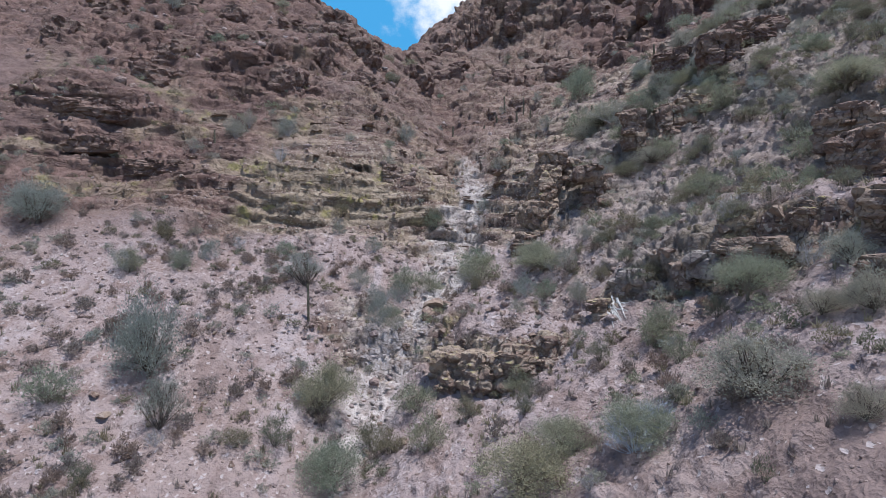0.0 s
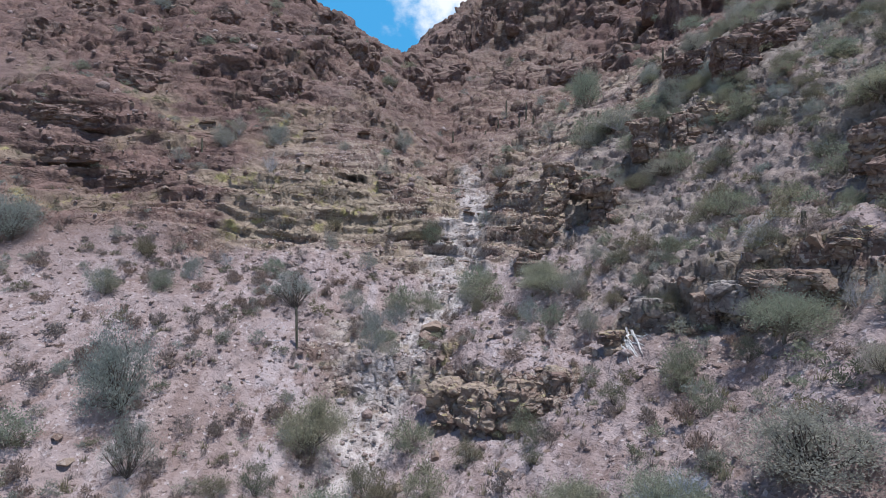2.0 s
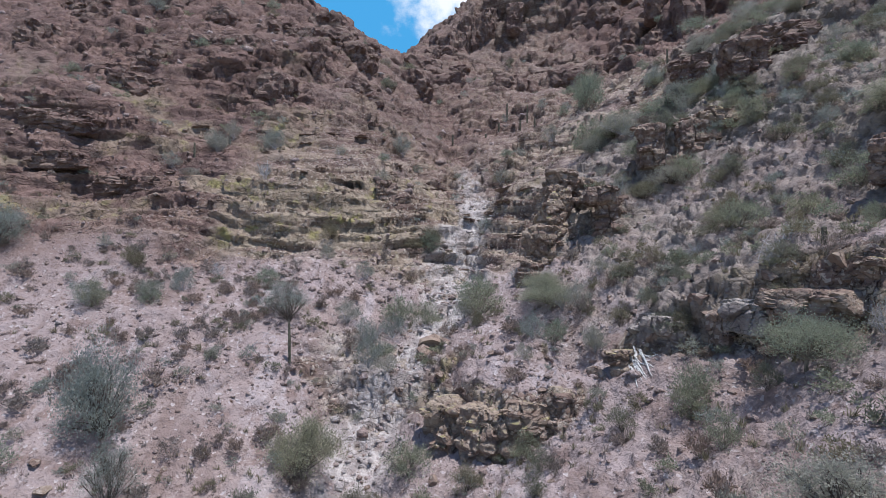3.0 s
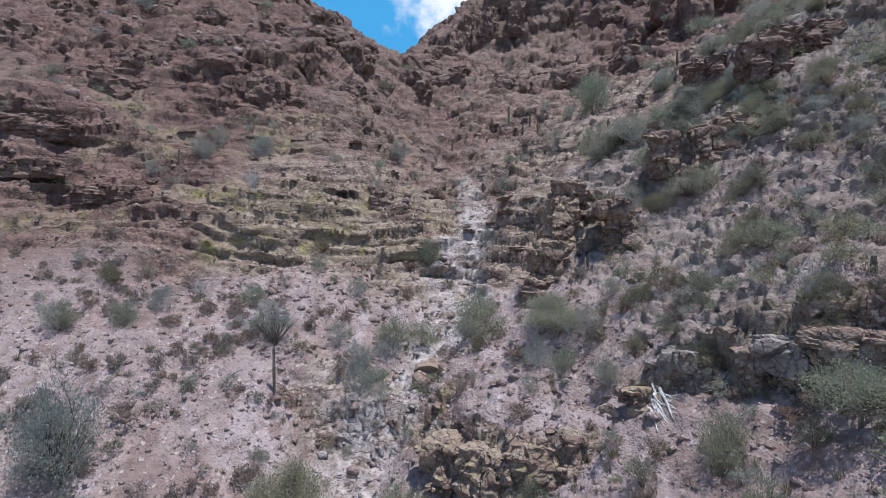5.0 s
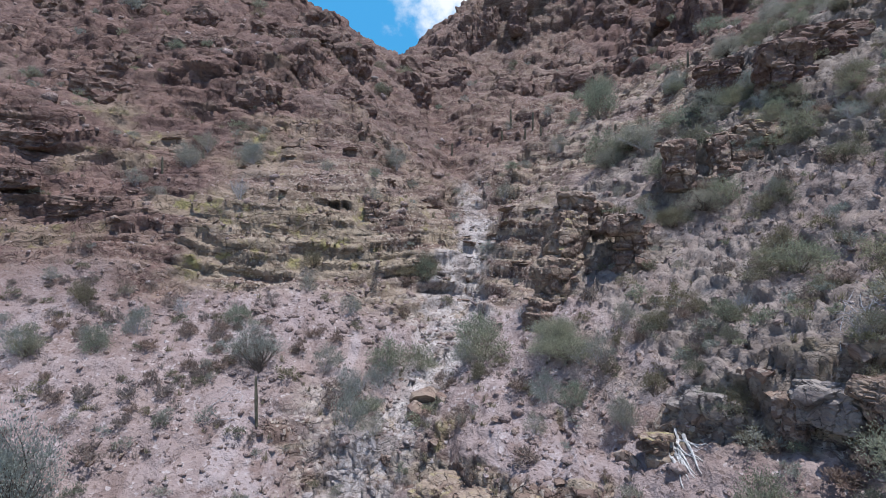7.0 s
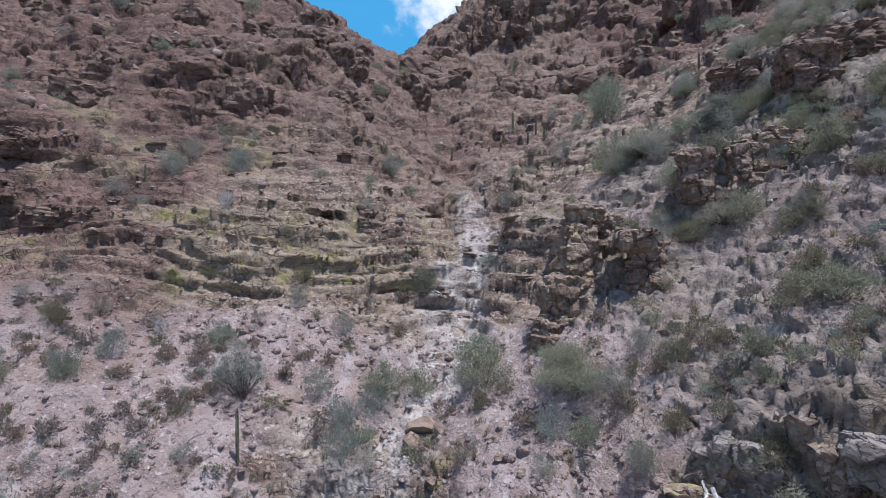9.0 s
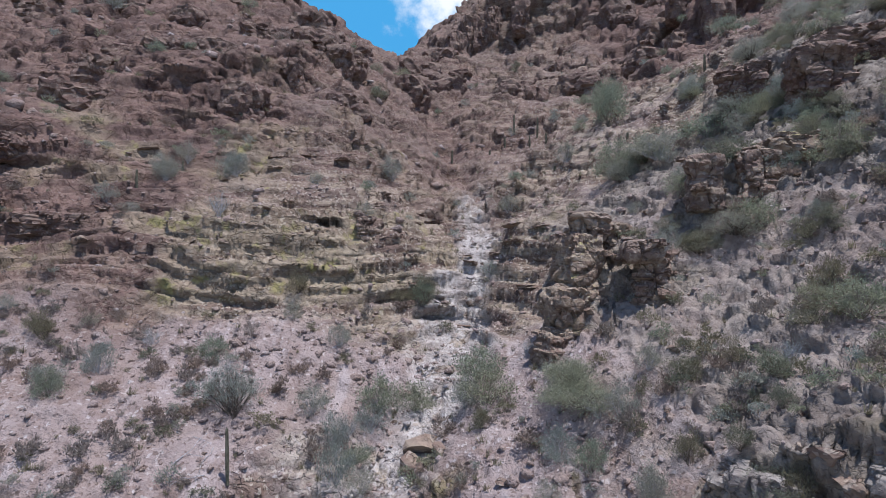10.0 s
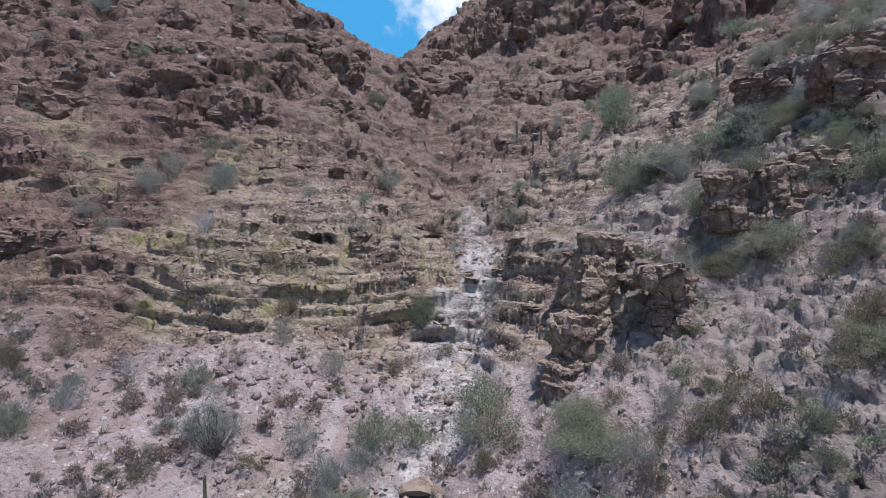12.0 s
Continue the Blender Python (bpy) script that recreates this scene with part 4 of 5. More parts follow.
CREOSOTE_BUSH_EAST = [(-2.4, 44.6, 2.9, 3.8), (-1.1, 36.8, 3.1, 3.1), (14.2, 35.2, 2.3, 2.3), (13.9, 31.1, 2.2, 1.9), (-1.6, 61, 2.7, 3.3), (4.1, 57.7, 3, 4.9), (5.9, 40.5, 2, 2.2), (23.1, 46.2, 2.6, 3.8), (26.2, 43.5, 2.2, 3), (30.2, 56.6, 2.8, 3.8), (28.3, 72.7, 3.2, 6.2), (24.3, 93.6, 6.2, 5.8), (29.3, 41.8, 2.7, 3.6), (3.6, 61.6, 3.4, 4.6), (23.8, 57, 3, 3.6), (-1.4, 71.5, 3.2, 2.7), (20.5, 78.6, 5.1, 5.1), (25.5, 97.9, 5.2, 5.2), (23.5, 77.1, 3.7, 5.5), (9.4, 48.3, 2, 2.2), (14.8, 36, 2.4, 2.4), (21.6, 63.7, 2.5, 3.7)]
for x, y, tall, wide in CREOSOTE_BUSH_EAST:
    grow("creosote_bush", x, y, tall, wide, "loose green creosote bush among pink stones", "bush", "creosote bushes on the slopes")
CREOSOTE_BUSH_EAST_UPPER = [(30.9, 67.7, 2.3, 3), (31.9, 66.3, 1.9, 2.4), (27.4, 105.8, 5, 4.5), (36.5, 67.3, 2, 3), (50.9, 112.3, 3.6, 6.2), (42.4, 72.8, 1.7, 2.8)]
for x, y, tall, wide in CREOSOTE_BUSH_EAST_UPPER:
    grow("creosote_bush", x, y, tall, wide, "loose green creosote bush among pink stones", "bush", "creosote bushes on the slopes")
BRITTLEBUSH_WEST = [(-9.3, 58.3, 2.6, 2.9), (-6.7, 54, 3.7, 2.5), (-32.6, 54, 2.6, 3.2), (-27.6, 55.6, 2.4, 2.7), (-19, 50.1, 1.3, 1.6), (-23.2, 77.7, 3.4, 3.8), (-29.8, 75.4, 2.8, 3.2), (-4.8, 53.4, 1.7, 2.3), (-16.6, 51.1, 1.4, 1.6), (-29.3, 74.7, 3, 3), (-22.5, 76.8, 3, 3), (-5.9, 85.3, 3.6, 3.3), (-28.8, 78.7, 2.8, 2.8), (-25.7, 58.1, 3, 2.5), (-8.6, 64.9, 2.3, 2.4), (-4.8, 58.6, 2.5, 2.9), (-7.7, 74.2, 1.9, 2.5), (-13.1, 66.3, 1.9, 1.9), (-33.8, 71.6, 2.2, 2.7), (-7.1, 56.6, 2.8, 1.8), (-35.8, 61.7, 1.6, 1.6)]
for x, y, tall, wide in BRITTLEBUSH_WEST:
    grow("brittlebush", x, y, tall, wide, "rounded grey-green brittlebush on the rocky slope", "bush", "brittlebushes on the slopes")
BRITTLEBUSH_EAST = [(7.8, 49.6, 2.4, 2.7), (11.5, 44.6, 2, 2), (23.5, 74.2, 3.3, 6.4), (11.5, 49.7, 2.4, 2.6), (11.8, 26.6, 1.1, 1.3), (15.5, 28.7, 1.2, 1.5), (9.2, 87.5, 2.7, 3.1), (13.6, 50.7, 1.7, 1.8), (17.7, 58, 2.3, 2.1), (29.5, 68.7, 2.8, 3.6), (32.4, 67.7, 2.3, 3), (2.5, 58.3, 2.5, 2.5), (11.5, 44.3, 1.9, 1.6), (6.5, 46.6, 1.6, 1.6), (10.5, 40.3, 1.4, 1.5), (24.2, 72.8, 1.9, 2.5), (17.6, 90.9, 3.2, 3.2), (19.3, 69, 1.6, 1.6), (27.8, 59.1, 1.6, 2), (26.1, 59.5, 1.2, 2.1)]
for x, y, tall, wide in BRITTLEBUSH_EAST:
    grow("brittlebush", x, y, tall, wide, "rounded grey-green brittlebush on the rocky slope", "bush", "brittlebushes on the slopes")
JOJOBA_BUSH_WEST = [(-12.4, 38.8, 2.4, 2.6), (-5.8, 42.7, 2.7, 2.7), (-22.9, 33.3, 1.9, 1.7), (-13.1, 68, 2.6, 2.4), (-31.4, 60, 2.5, 2.1), (-37.3, 59.2, 1.4, 1.5), (-32.1, 60.4, 2.4, 1.6)]
for x, y, tall, wide in JOJOBA_BUSH_WEST:
    grow("jojoba_bush", x, y, tall, wide, "dense dark olive bush on the stony slope", "bush", "jojoba bushes on the slopes")
JOJOBA_BUSH_EAST = [(11, 36.9, 1.8, 1.8), (5.4, 35.4, 1.7, 1.5), (11.2, 18.5, 1, 0.8), (32.7, 50.4, 2.2, 2.3), (10.1, 39.9, 1.3, 1.3), (-1.1, 71.9, 3.1, 2.8), (23.1, 60.7, 3.2, 3.2), (6.3, 38, 1.6, 1.8), (1.9, 40.2, 1.9, 2.5), (-4, 40.2, 2.1, 2.6), (24, 49.8, 2.9, 2.7), (18.2, 45.4, 1.3, 1.5), (20.2, 58.2, 1.7, 3), (17.3, 50.5, 1.4, 1.5), (14.4, 48.4, 1.4, 1.7), (16.4, 49.4, 1.2, 1.5), (12.9, 49.7, 1.2, 1.2), (25.3, 53.7, 1.5, 2.1), (17.2, 55.5, 1.1, 1.5), (17.3, 26.2, 1.3, 1.7), (16.9, 32.5, 1.6, 1.6), (16.6, 22.3, 1, 1.4)]
for x, y, tall, wide in JOJOBA_BUSH_EAST:
    grow("jojoba_bush", x, y, tall, wide, "dense dark olive bush on the stony slope", "bush", "jojoba bushes on the slopes")
JOJOBA_BUSH_EAST_UPPER = [(16.5, 20.1, 1.1, 1.3), (13.6, 45.2, 2.2, 1.8), (14.9, 42.8, 1.5, 1.5), (16, 40.3, 1.9, 1.4), (17.2, 43.1, 1.5, 1.3), (17.3, 48.1, 1.7, 1.5), (15.5, 48.8, 1.4, 1.4), (11.9, 48.1, 1.4, 1.2), (3.5, 54.6, 1.6, 1.4), (16.2, 39.6, 1.2, 1.2), (12.3, 38.1, 1.2, 1.4), (20.8, 59.1, 1.7, 2.9), (29.3, 59.5, 1.7, 1.4), (26.4, 53.2, 1.5, 2), (29.7, 55.9, 1.9, 1.9), (25.4, 53.3, 1.4, 1.7), (18.4, 59.8, 1.6, 2), (22, 60.3, 1.5, 1.7), (32.1, 60.3, 1.7, 1.9), (25.8, 60.4, 1.3, 2.1)]
for x, y, tall, wide in JOJOBA_BUSH_EAST_UPPER:
    grow("jojoba_bush", x, y, tall, wide, "dense dark olive bush on the stony slope", "bush", "jojoba bushes on the slopes")
BARE_SHRUB_WEST = [(-20, 36.7, 1.6, 1.6), (-21.6, 70.1, 3.1, 2.3), (-6.4, 57.3, 2.4, 2), (-24, 62.6, 1.8, 2)]
for x, y, tall, wide in BARE_SHRUB_WEST:
    grow("bare_shrub", x, y, tall, wide, "leafless silver-grey shrub with fine bare twigs", "shrub", "bare shrubs on the slopes")
DEAD_BRUSH = [(8.9, 24.6, 2.2, 3.4), (10.2, 25.4, 1.6, 2.4)]
for x, y, tall, wide in DEAD_BRUSH:
    grow("dead_brush", x, y, tall, wide, "dead blue-grey brush beside a green tree", "shrub", "dead brush on the slope")
BARE_SHRUB_EAST = [ (21.4, 30.6, 2, 2.5), (6.8, 24.4, 1, 1.4), (19.9, 37, 1.6, 2), (19.6, 46.3, 1.5, 1.8), (10.5, 50.6, 1.6, 2.5), (7.9, 60.8, 1.7, 1.7)]
for x, y, tall, wide in BARE_SHRUB_EAST:
    grow("bare_shrub", x, y, tall, wide, "leafless silver-grey shrub with fine bare twigs", "shrub", "bare shrubs on the slopes")
DRY_SHRUB_WEST = [(-18.8, 42.4, 1.8, 2), (-26.5, 36.8, 1.4, 1.6), (-22.1, 46.5, 1.4, 2), (-25.1, 48.5, 1.5, 1.6), (-30.8, 44, 1.3, 2.1), (-28.3, 45.7, 1.2, 2), (-36.3, 46.9, 1.2, 2), (-40.7, 50.5, 1.4, 2.2), (-33.1, 48.9, 1.3, 1.9), (-22.1, 51, 1.4, 1.6), (-19.5, 54.5, 1.3, 1.5), (-32.8, 44.8, 1.2, 1.9), (-20.4, 35.1, 1.3, 1.5), (-32, 41.4, 1.2, 1.8), (-16.7, 42.8, 1.4, 1.6), (-14.8, 43.6, 1.2, 1.4), (-29.8, 63, 2, 1.8), (-25.3, 62.8, 1.8, 2), (-18.4, 54.4, 1.4, 1.6), (-21.3, 52.4, 1.2, 1.3), (-16, 63.9, 1.6, 1.8), (-9.3, 61.9, 1.3, 1.6)]
for x, y, tall, wide in DRY_SHRUB_WEST:
    grow("dry_shrub", x, y, tall, wide, "low dry brown shrub on pink gravel", "shrub", "dry shrubs on the slopes")
DRY_SHRUB_WEST_UPPER = [(-12.1, 59, 1.4, 1.6), (-28.1, 64.6, 1.7, 1.6), (-6.5, 68.1, 1.3, 1.4), (-8.1, 68.3, 1.5, 1.4), (-10.8, 61.6, 1.2, 1.3), (-28.2, 58.9, 1.4, 1.6), (-19.2, 58.5, 1.2, 1.4), (-7.6, 55.8, 1.6, 1.8)]
for x, y, tall, wide in DRY_SHRUB_WEST_UPPER:
    grow("dry_shrub", x, y, tall, wide, "low dry brown shrub on pink gravel", "shrub", "dry shrubs on the slopes")
DRY_SHRUB_EAST = [(12.9, 31.6, 1.4, 1.2), (11.8, 27.1, 0.9, 1), (11.8, 33.7, 1.1, 1.1), (2, 51.1, 1.6, 1.9), (3.5, 34.2, 1.3, 1.5), (0.8, 47.6, 1.4, 1.7), (11.1, 20.9, 0.6, 0.7), (-3.4, 66.7, 1.2, 1.5), (13.8, 48.9, 1.3, 1.3), (11.6, 48.5, 1.4, 1.4), (16.7, 48.1, 1.2, 1.4), (20.4, 50.5, 1.2, 1.5), (22.3, 49.3, 1, 1.3)]
for x, y, tall, wide in DRY_SHRUB_EAST:
    grow("dry_shrub", x, y, tall, wide, "low dry brown shrub on pink gravel", "shrub", "dry shrubs on the slopes")

SAGUAROS = [(-13.3, 52.2, 3.8, 0.125), (22.1, 35.8, 1.1, 0.16), (-31.9, 73.7, 2.3, 0.13), (-28.9, 77.5, 1.8, 0.13), (12.3, 105.5, 3.5, 0.16), (10.6, 104.1, 1.7, 0.16), (15.6, 102.4, 3.4, 0.16), (14, 100, 2, 0.16), (16.5, 99.7, 2.1, 0.16), (2, 106.4, 2.4, 0.16), (34.7, 86.8, 2.5, 0.16), (30.9, 57.7, 1.2, 0.16)]
for x, y, tall, radius in SAGUAROS:
    saguaro(x, y, tall, radius, "tall slim ribbed saguaro standing alone" if tall > 3 else "young ribbed saguaro on the rocky slope")
STUBS = [(16.2, 91.7, 0.8), (8.1, 103.5, 0.9), (23.6, 83.7, 1), (17.3, 38.9, 0.7)]
for x, y, tall in STUBS:
    saguaro(x, y, tall, 0.17, "short stubby barrel-shaped cactus among rocks")


# small dry shrubs strewn over the slopes, thinner on bare rock
def strew(count, seed, x0, x1, y0, y1, keep, kinds, low, tall):
    rng = random.Random(seed)
    made = 0
    while made < count:
        y = y0 + (y1 - y0) * rng.random()
        x = rng.uniform(max(x0, -0.85 * y - 4), min(x1, 0.85 * y + 4))
        if rng.random() > keep(x, y):
            continue
        kind, label, category = kinds[int(rng.random() ** 1.5 * len(kinds))]
        h = rng.uniform(low, tall) * (0.8 + 0.4 * rng.random())
        grow(kind, x, y, h, h * rng.uniform(1.0, 1.7), label, category, "scattered low scrub", 3)
        made += 1


def soil_only(x, y):
    w = float(wash(np.array([x]), np.array([y]))[1][0])
    p = 0.5 + 0.5 * float(grain(np.array([x / 5]), np.array([y / 5]), np.array([0.0]), 7)[0])
    return max(0.04, p * (1 - w))


LOW = [("dry_shrub", "small dry brown shrub on gravel", "shrub"), ("brittlebush", "small grey-green brittlebush on gravel", "bush"),
       ("jojoba_bush", "small dark olive bush on gravel", "bush"), ("creosote_bush", "small green creosote bush between stones", "bush")]
strew(260, 5, -60, -4, 26, 66, soil_only, LOW[:3], 0.55, 1.25)
strew(120, 6, -3, 40, 20, 60, soil_only, LOW, 0.5, 1.3)
strew(60, 15, -60, -14, 48, 66, soil_only, LOW[:3], 0.5, 1.05)
GREEN = [LOW[1], LOW[3], LOW[2], LOW[0]]
strew(230, 7, 14, 60, 34, 82, soil_only, [LOW[2], LOW[1], LOW[3], LOW[0]], 0.6, 1.5)
strew(70, 8, -60, 14, 68, 90, soil_only, GREEN, 0.6, 1.6)
strew(90, 9, -60, 75, 88, 150, soil_only, GREEN, 1.0, 2.4)
strew(150, 10, 30, 64, 44, 88, soil_only, [LOW[2], LOW[3], LOW[1]], 0.9, 2.2)


# dry tufts past counting, each a spray of thin blades
def tufts(name, count, seed, mat, x0, x1, y0, y1, low, high, label):
    rng = np.random.default_rng(seed)
    blades = 22
    verts, faces, made = [], [], 0
    while made < count:
        y = y0 + (y1 - y0) * rng.random()
        x = rng.uniform(max(x0, -0.84 * y - 3), min(x1, 0.84 * y + 3))
        if rng.random() > soil_only(x, y):
            continue
        z, _ = rest(x, y)
        s = rng.uniform(low, high)
        t, lean = rng.uniform(0, 6.28, blades), rng.uniform(0.1, 1.1, blades)
        long = s * rng.uniform(0.5, 1.1, blades)
        foot = np.stack([x + 0.18 * s * rng.normal(size=blades), y + 0.18 * s * rng.normal(size=blades), np.full(blades, z - 0.02)], 1)
        way = np.stack([np.cos(t) * np.sin(lean), np.sin(t) * np.sin(lean), np.cos(lean)], 1) * long[:, None]
        side = np.stack([-np.sin(t), np.cos(t), t * 0], 1) * (0.045 * s)
        p = np.stack([foot - side, foot + side, foot + way + side * 0.5, foot + way - side * 0.5], 1).reshape(-1, 3)
        n = made * blades * 4
        verts.append(p)
        faces.append(np.arange(n, n + blades * 4))
        made += 1
    verts, loops = np.concatenate(verts), np.concatenate(faces)
    me = bpy.data.meshes.new(name)
    me.vertices.add(len(verts))
    me.vertices.foreach_set("co", verts.ravel())
    me.loops.add(len(loops))
    me.loops.foreach_set("vertex_index", loops)
    me.polygons.add(len(loops) // 4)
    me.polygons.foreach_set("loop_start", np.arange(0, len(loops), 4))
    me.update(calc_edges=True)
    me.materials.append(mat)
    return tagged(new(name, me), label, "dry grass", kind="stuff")


tufts("dry_tufts", 650, 11, LEAF_BROWN, -60, 45, 18, 70, 0.25, 0.6, "small dry brown grass tufts on the slope")
tufts("grey_tufts", 750, 12, LEAF_OLIVE, -60, 60, 22, 100, 0.3, 0.7, "small olive grey tufts between the stones")


# ---------------------------------------------------------------- boulders, slabs and loose stones
BOULDERS = [stone_mesh(200 + k, 0.6 + 0.05 * k, 7 + k % 4, 0.02) for k in range(8)]
PALE_BOULDERS = []
for me in BOULDERS:
    me.name = "boulder"
    PALE_BOULDERS.append(me.copy())
    PALE_BOULDERS[-1].materials[0] = PALE_STONE


def boulder(x, y, size, label, pale=False, sink=0.2):
    rng = random.Random(int(x * 911 + y * 313))
    z, _ = rest(x, y)
    ob = new("boulder", (PALE_BOULDERS if pale else BOULDERS)[rng.randrange(8)])
    s = size * 1.1
    ob.matrix_world = Matrix.LocRotScale((x, y, z + size * (0.28 - sink)), Euler((rng.uniform(-0.25, 0.25), rng.uniform(-0.25, 0.25), rng.uniform(0, 6.28))),
                                         (s * rng.uniform(0.8, 1.25), s * rng.uniform(0.7, 1.1), s * rng.uniform(0.75, 1.1)))
    return tagged(ob, label, "boulder", "boulders on the slope")


# the two dark blocks in the bed of the wash, and those about them
for x, y, size in ((-0.5, 56.2, 2.6), (-1.6, 54.6, 1.8), (0.6, 54.8, 1.5)):
    boulder(x, y, size, "large angular brown boulder in the wash")
rng = random.Random(31)
for _ in range(90):
    y = 34 + 36 * rng.random()
    x = rng.uniform(-0.8 * y, 0.8 * y)
    boulder(x, y, 0.4 + 0.8 * rng.random() ** 3, "angular pinkish-brown boulder half sunk in rubble")
for _ in range(22):
    y = 40 + 45 * rng.random()
    cx = np.interp(y, [p[1] for p in WASH], [p[0] for p in WASH])
    boulder(cx + rng.gauss(0, 1.8), y, 0.4 + 0.7 * rng.random() ** 2, "pale weathered boulder beside the wash", True)


def loose_stones(name, count, seed, spot, low, high, label, mat):
    """Stones past counting, one mesh: each a lopsided lump of its own."""
    rng = np.random.default_rng(seed)
    t = (1 + 5 ** 0.5) / 2
    base = np.array([(-1, t, 0), (1, t, 0), (-1, -t, 0), (1, -t, 0), (0, -1, t), (0, 1, t), (0, -1, -t), (0, 1, -t), (t, 0, -1), (t, 0, 1), (-t, 0, -1), (-t, 0, 1)]) / 1.9
    tri = np.array([(0, 11, 5), (0, 5, 1), (0, 1, 7), (0, 7, 10), (0, 10, 11), (1, 5, 9), (5, 11, 4), (11, 10, 2), (10, 7, 6), (7, 1, 8),
                    (3, 9, 4), (3, 4, 2), (3, 2, 6), (3, 6, 8), (3, 8, 9), (4, 9, 5), (2, 4, 11), (6, 2, 10), (8, 6, 7), (9, 8, 1)])
    verts, faces = [], []
    for k in range(count):
        x, y = spot(rng)
        z, normal = rest(x, y)
        s = (low + (high - low) * rng.random() ** 3.2) * min(1.0, y / 48)
        turn = np.array(Euler(rng.uniform(0, 6.28, 3)).to_matrix())
        p = (base * rng.uniform(0.45, 1.25, (12, 1)) * s * rng.uniform(0.3, 0.8, 3)) @ turn
        verts.append(p * (1, 1, 0.75) + (x, y, z - 0.02 * s))
        faces.append(tri + 12 * k)
    verts, faces = np.concatenate(verts), np.concatenate(faces)
    me = bpy.data.meshes.new(name)
    me.vertices.add(len(verts))
    me.vertices.foreach_set("co", verts.ravel())
    me.loops.add(faces.size)
    me.loops.foreach_set("vertex_index", faces.ravel())
    me.polygons.add(len(faces))
    me.polygons.foreach_set("loop_start", np.arange(0, faces.size, 3))
    me.update(calc_edges=True)
    me.materials.append(mat)
    return tagged(new(name, me), label, "stones", kind="stuff")


def on_slopes(rng):
    while True:
        y = 14 + 60 * rng.random()
        x = rng.uniform(-0.82 * y - 3, 0.82 * y + 3)
        if rng.random() < 0.35 + 0.65 * float(grain(np.array([x / 6]), np.array([y / 4]), np.array([3.0]), 19)[0] > -0.15):
            return x, y


def in_wash(rng):
    y = 38 + 42 * rng.random()
    return np.interp(y, [p[1] for p in WASH], [p[0] for p in WASH]) + rng.normal(0, 1.6), y


def on_heights(rng):
    y = 68 + 70 * rng.random()
    return rng.uniform(-0.8 * y, 0.7 * y), y


loose_stones("rubble", 10000, 1, on_slopes, 0.07, 0.55, "pink and brown stones strewn over the slope", STONE)
def clusters(rng):
    """Larger stones lie in patches about the lone saguaro and below the ledges."""
    cx, cy, spread_x, spread_y = ((-12, 55, 6, 5), (-30, 52, 9, 6), (-4, 66, 6, 2.5), (8, 46, 4, 4), (14, 31, 4, 5), (-18, 63, 8, 2.5))[int(rng.integers(6))]
    return rng.normal(cx, spread_x), rng.normal(cy, spread_y)


loose_stones("stone_patches", 1300, 4, clusters, 0.22, 0.95, "angular brown stones lying in patches on the rubble", STONE)
loose_stones("wash_stones", 260, 2, in_wash, 0.12, 0.8, "pale grey stones lying in the dry wash", PALE_STONE)
loose_stones("high_rubble", 1200, 3, on_heights, 0.3, 1.5, "broken brown rock below the upper cliffs", STONE)

# beds of rock that stand out of the layered band
BEDS = [slab_mesh(k) for k in range(8)]
for me in BEDS:
    me.name = "rock_slab"
    me.materials.append(ROCK)
rng = random.Random(77)
for _ in range(70):
    y = rng.uniform(70, 84)
    x = rng.uniform(-34, 13)
    z, normal = rest(x, y)
    ob = new("rock_slab", BEDS[rng.randrange(8)])
    way = math.atan2(normal.x, -normal.y) if abs(normal.y) > 0.05 else 0
    ob.matrix_world = Matrix.LocRotScale((x, y + 0.8, z - 0.30), Euler((rng.uniform(-0.2, 0.0), rng.uniform(-0.08, 0.03), 0.6 * way + rng.uniform(-0.15, 0.15))),
                                         (rng.uniform(1.4, 4.2), rng.uniform(1.2, 2.2), rng.uniform(0.22, 0.45)))
    ob.parent = ground

# blocks that break out of the cliff faces
BLOCKS = [stone_mesh(300 + k, 0.9, 11, 0.03) for k in range(8)]
PALE_BLOCKS = []
for me in BLOCKS:
    me.name = "rock_block"
    PALE_BLOCKS.append(me.copy())
    PALE_BLOCKS[-1].materials[0] = PALE_STONE
rng = random.Random(78)
for step, (line, depth), many, size in zip(range(12), CLIFFS, (40, 10, 14, 18, 12, 10, 0, 0, 0, 14, 0, 14), (1.2, 1.4, 1.1, 1.1, 0.9, 1.4, 0, 0, 0, 1.3, 0, 1.4)):
    for _ in range(many):
        k = rng.randrange(len(line) - 1)
        t = rng.random()
        (x0, y0, _), (x1, y1, _) = line[k], line[k + 1]
        back = rng.uniform(0.0, depth * 1.1)
        run = math.hypot(x1 - x0, y1 - y0)
        x, y = x0 + t * (x1 - x0) - (y1 - y0) / run * back, y0 + t * (y1 - y0) + (x1 - x0) / run * back
        z, normal = rest(x, y)
        s = size * rng.uniform(0.6, 1.6)
        ob = new("rock_block", (PALE_BLOCKS if step == 4 else BLOCKS)[rng.randrange(8)])
        ob.matrix_world = Matrix.LocRotScale(Vector((x, y, z)) - normal * s * 0.32, Euler((rng.uniform(-0.3, 0.3), rng.uniform(-0.3, 0.3), rng.uniform(0, 6.28))),
                                             (s * rng.uniform(0.8, 1.5), s * rng.uniform(0.8, 1.3), s * rng.uniform(0.6, 1.2)))
        ob.parent = ground


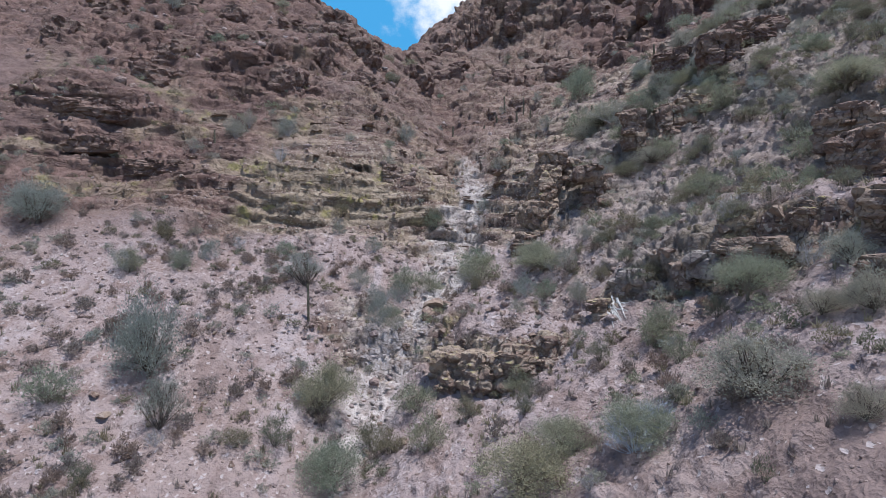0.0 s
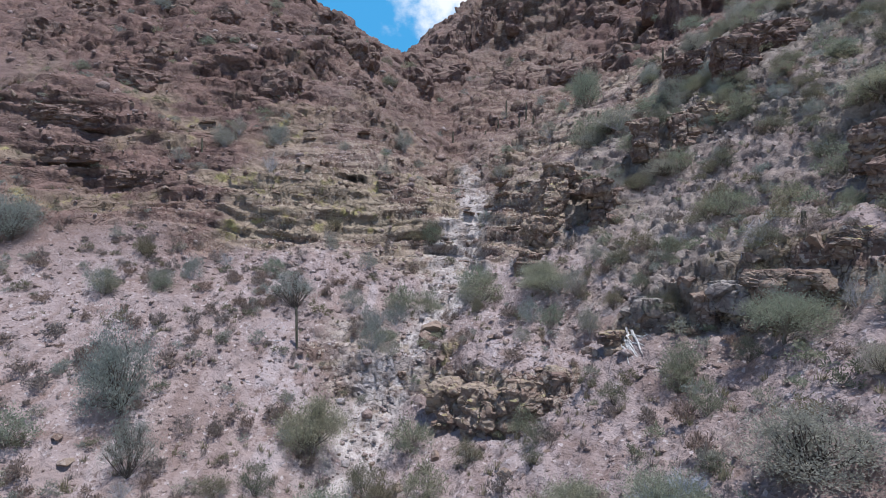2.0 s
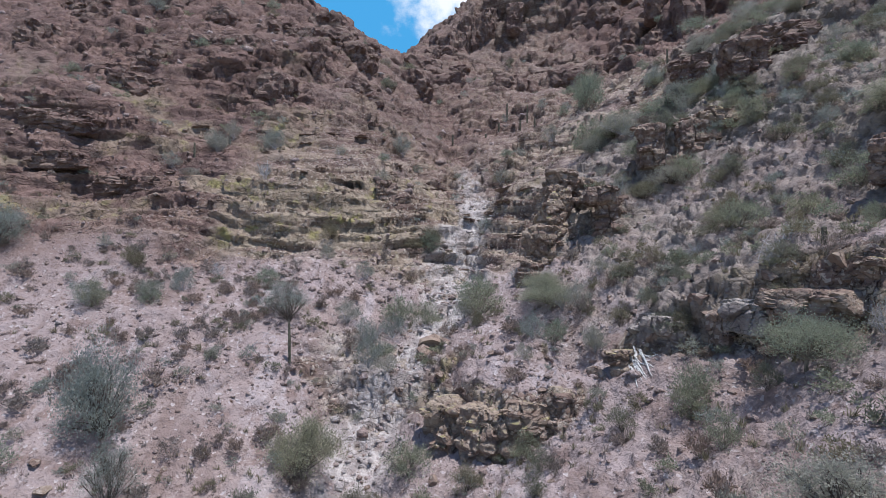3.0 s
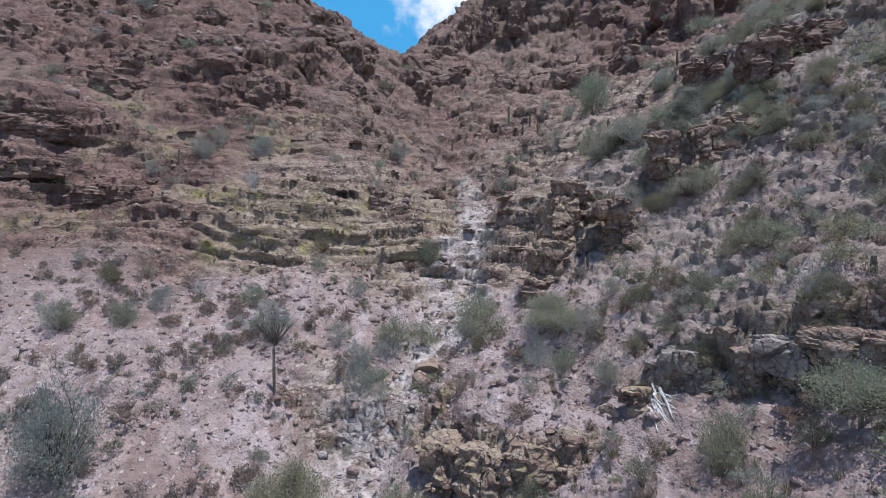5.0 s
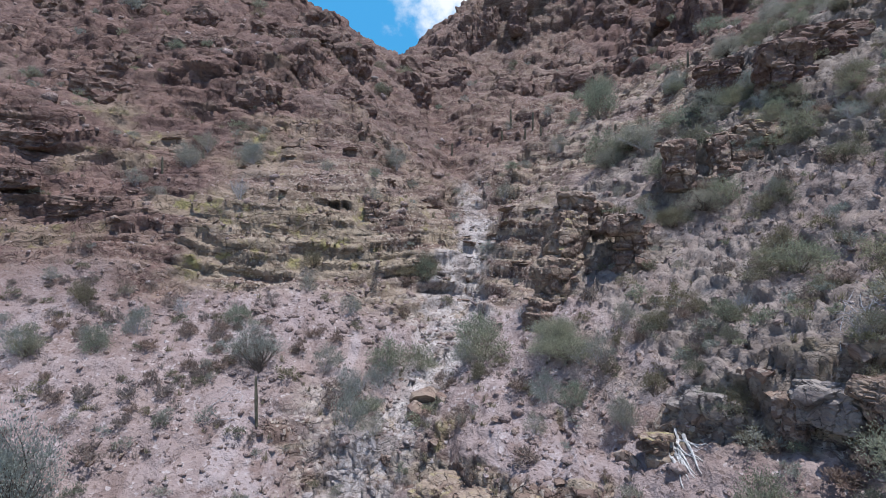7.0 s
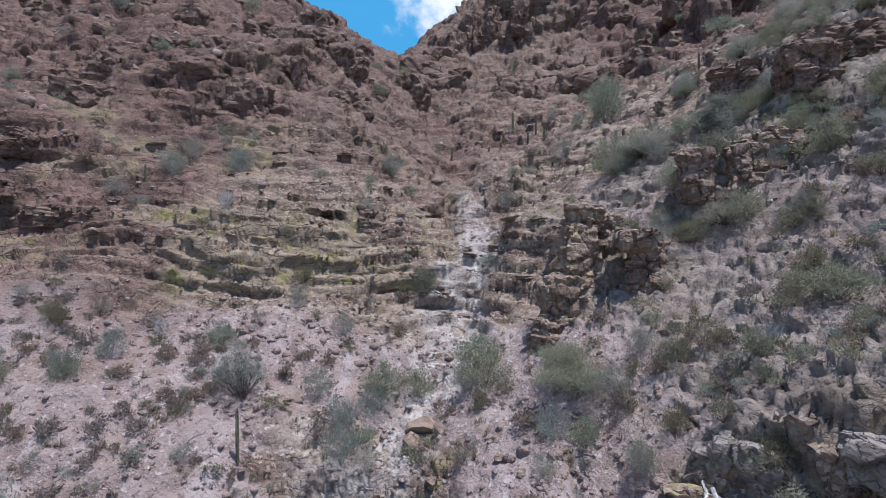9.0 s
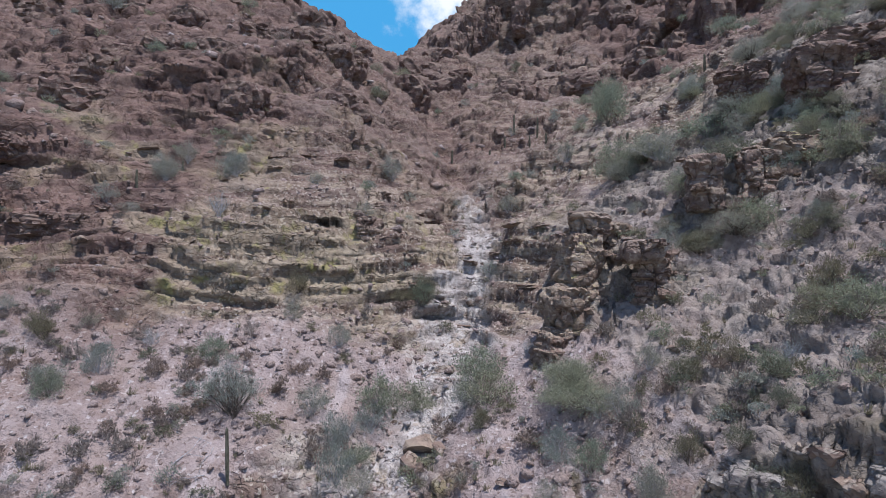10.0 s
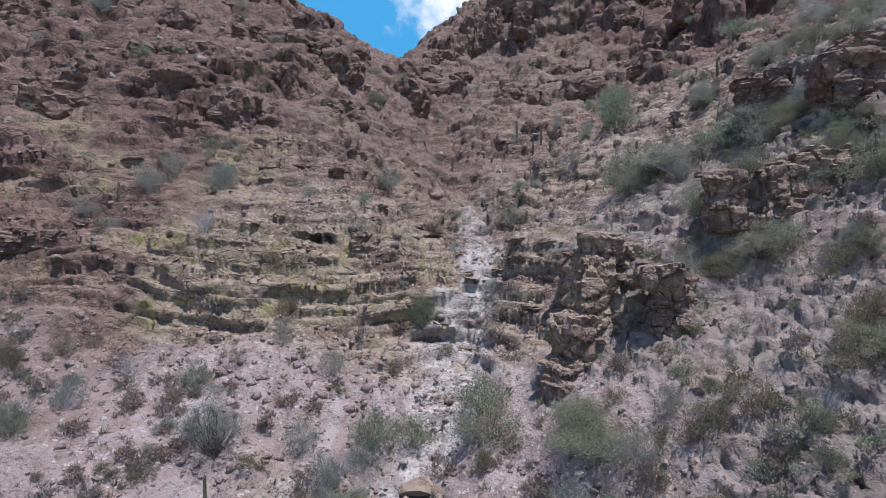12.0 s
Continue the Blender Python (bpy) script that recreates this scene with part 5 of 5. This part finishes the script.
# ---------------------------------------------------------------- dead wood
def stick(name, parent, a, b, thick, rng, mat, sag=0.15):
    verts, faces = [], []
    tube(verts, faces, bent(rng, Vector(a), Vector(b), sag, 7), thick, thick * 0.35, 6)
    ob = new(name, mesh_of(name, verts, faces, mat))
    ob.parent = parent
    return ob


def root_tangle(x, y, seed):
    """Bleached roots that drape down over the broken rock."""
    rng = random.Random(seed)
    z, _ = rest(x, y)
    top = new("dead_tree_root")
    top.matrix_world = pose(x, y, z)
    for k in range(13):
        px, py = rng.uniform(-0.45, 0.45), rng.uniform(0.1, 1.2)
        t = rng.uniform(-1.95, -1.15)
        path = []
        for step in range(7):
            path.append(Vector((px, py, rest(x + px, y + py)[0] - z + rng.uniform(0.0, 0.07))))
            t += rng.uniform(-0.3, 0.3)
            px, py = px + 0.26 * math.cos(t), py + 0.32 * math.sin(t)
        verts, faces = [], []
        tube(verts, faces, path, rng.uniform(0.05, 0.12), 0.02, 6)
        ob = new("root", mesh_of("root", verts, faces, DEADWOOD))
        ob.parent = top
    return tagged(top, "bleached white dead roots draped over rock", "dead wood")


def branch_pile(x, y, reach, count, seed, label):
    """Grey fallen branches, criss-cross on the ground."""
    rng = random.Random(seed)
    z, _ = rest(x, y)
    top = new("fallen_branch_pile")
    top.matrix_world = pose(x, y, z)
    for k in range(count):
        t = rng.uniform(0, 6.28)
        d = reach * rng.uniform(0.4, 1.0)
        ax, ay, bx, by = -0.5 * d * math.cos(t), -0.5 * d * math.sin(t), 0.5 * d * math.cos(t), 0.5 * d * math.sin(t)
        ox, oy = rng.gauss(0, reach * 0.2), rng.gauss(0, reach * 0.2)
        az, bz = rest(x + ax + ox, y + ay + oy)[0] - z, rest(x + bx + ox, y + by + oy)[0] - z
        stick("branch", top, (ax + ox, ay + oy, az + 0.1), (bx + ox, by + oy, bz + rng.uniform(0.1, 0.7)), rng.uniform(0.014, 0.03), rng, TWIG_GREY, 0.1)
    return tagged(top, label, "dead wood")


root_tangle(13.3, 41.2, 3)
branch_pile(20.6, 38.0, 2.6, 22, 4, "pile of bare grey fallen branches on rock")
branch_pile(-16.0, 52.6, 2.8, 5, 5, "few grey fallen sticks on the rubble")
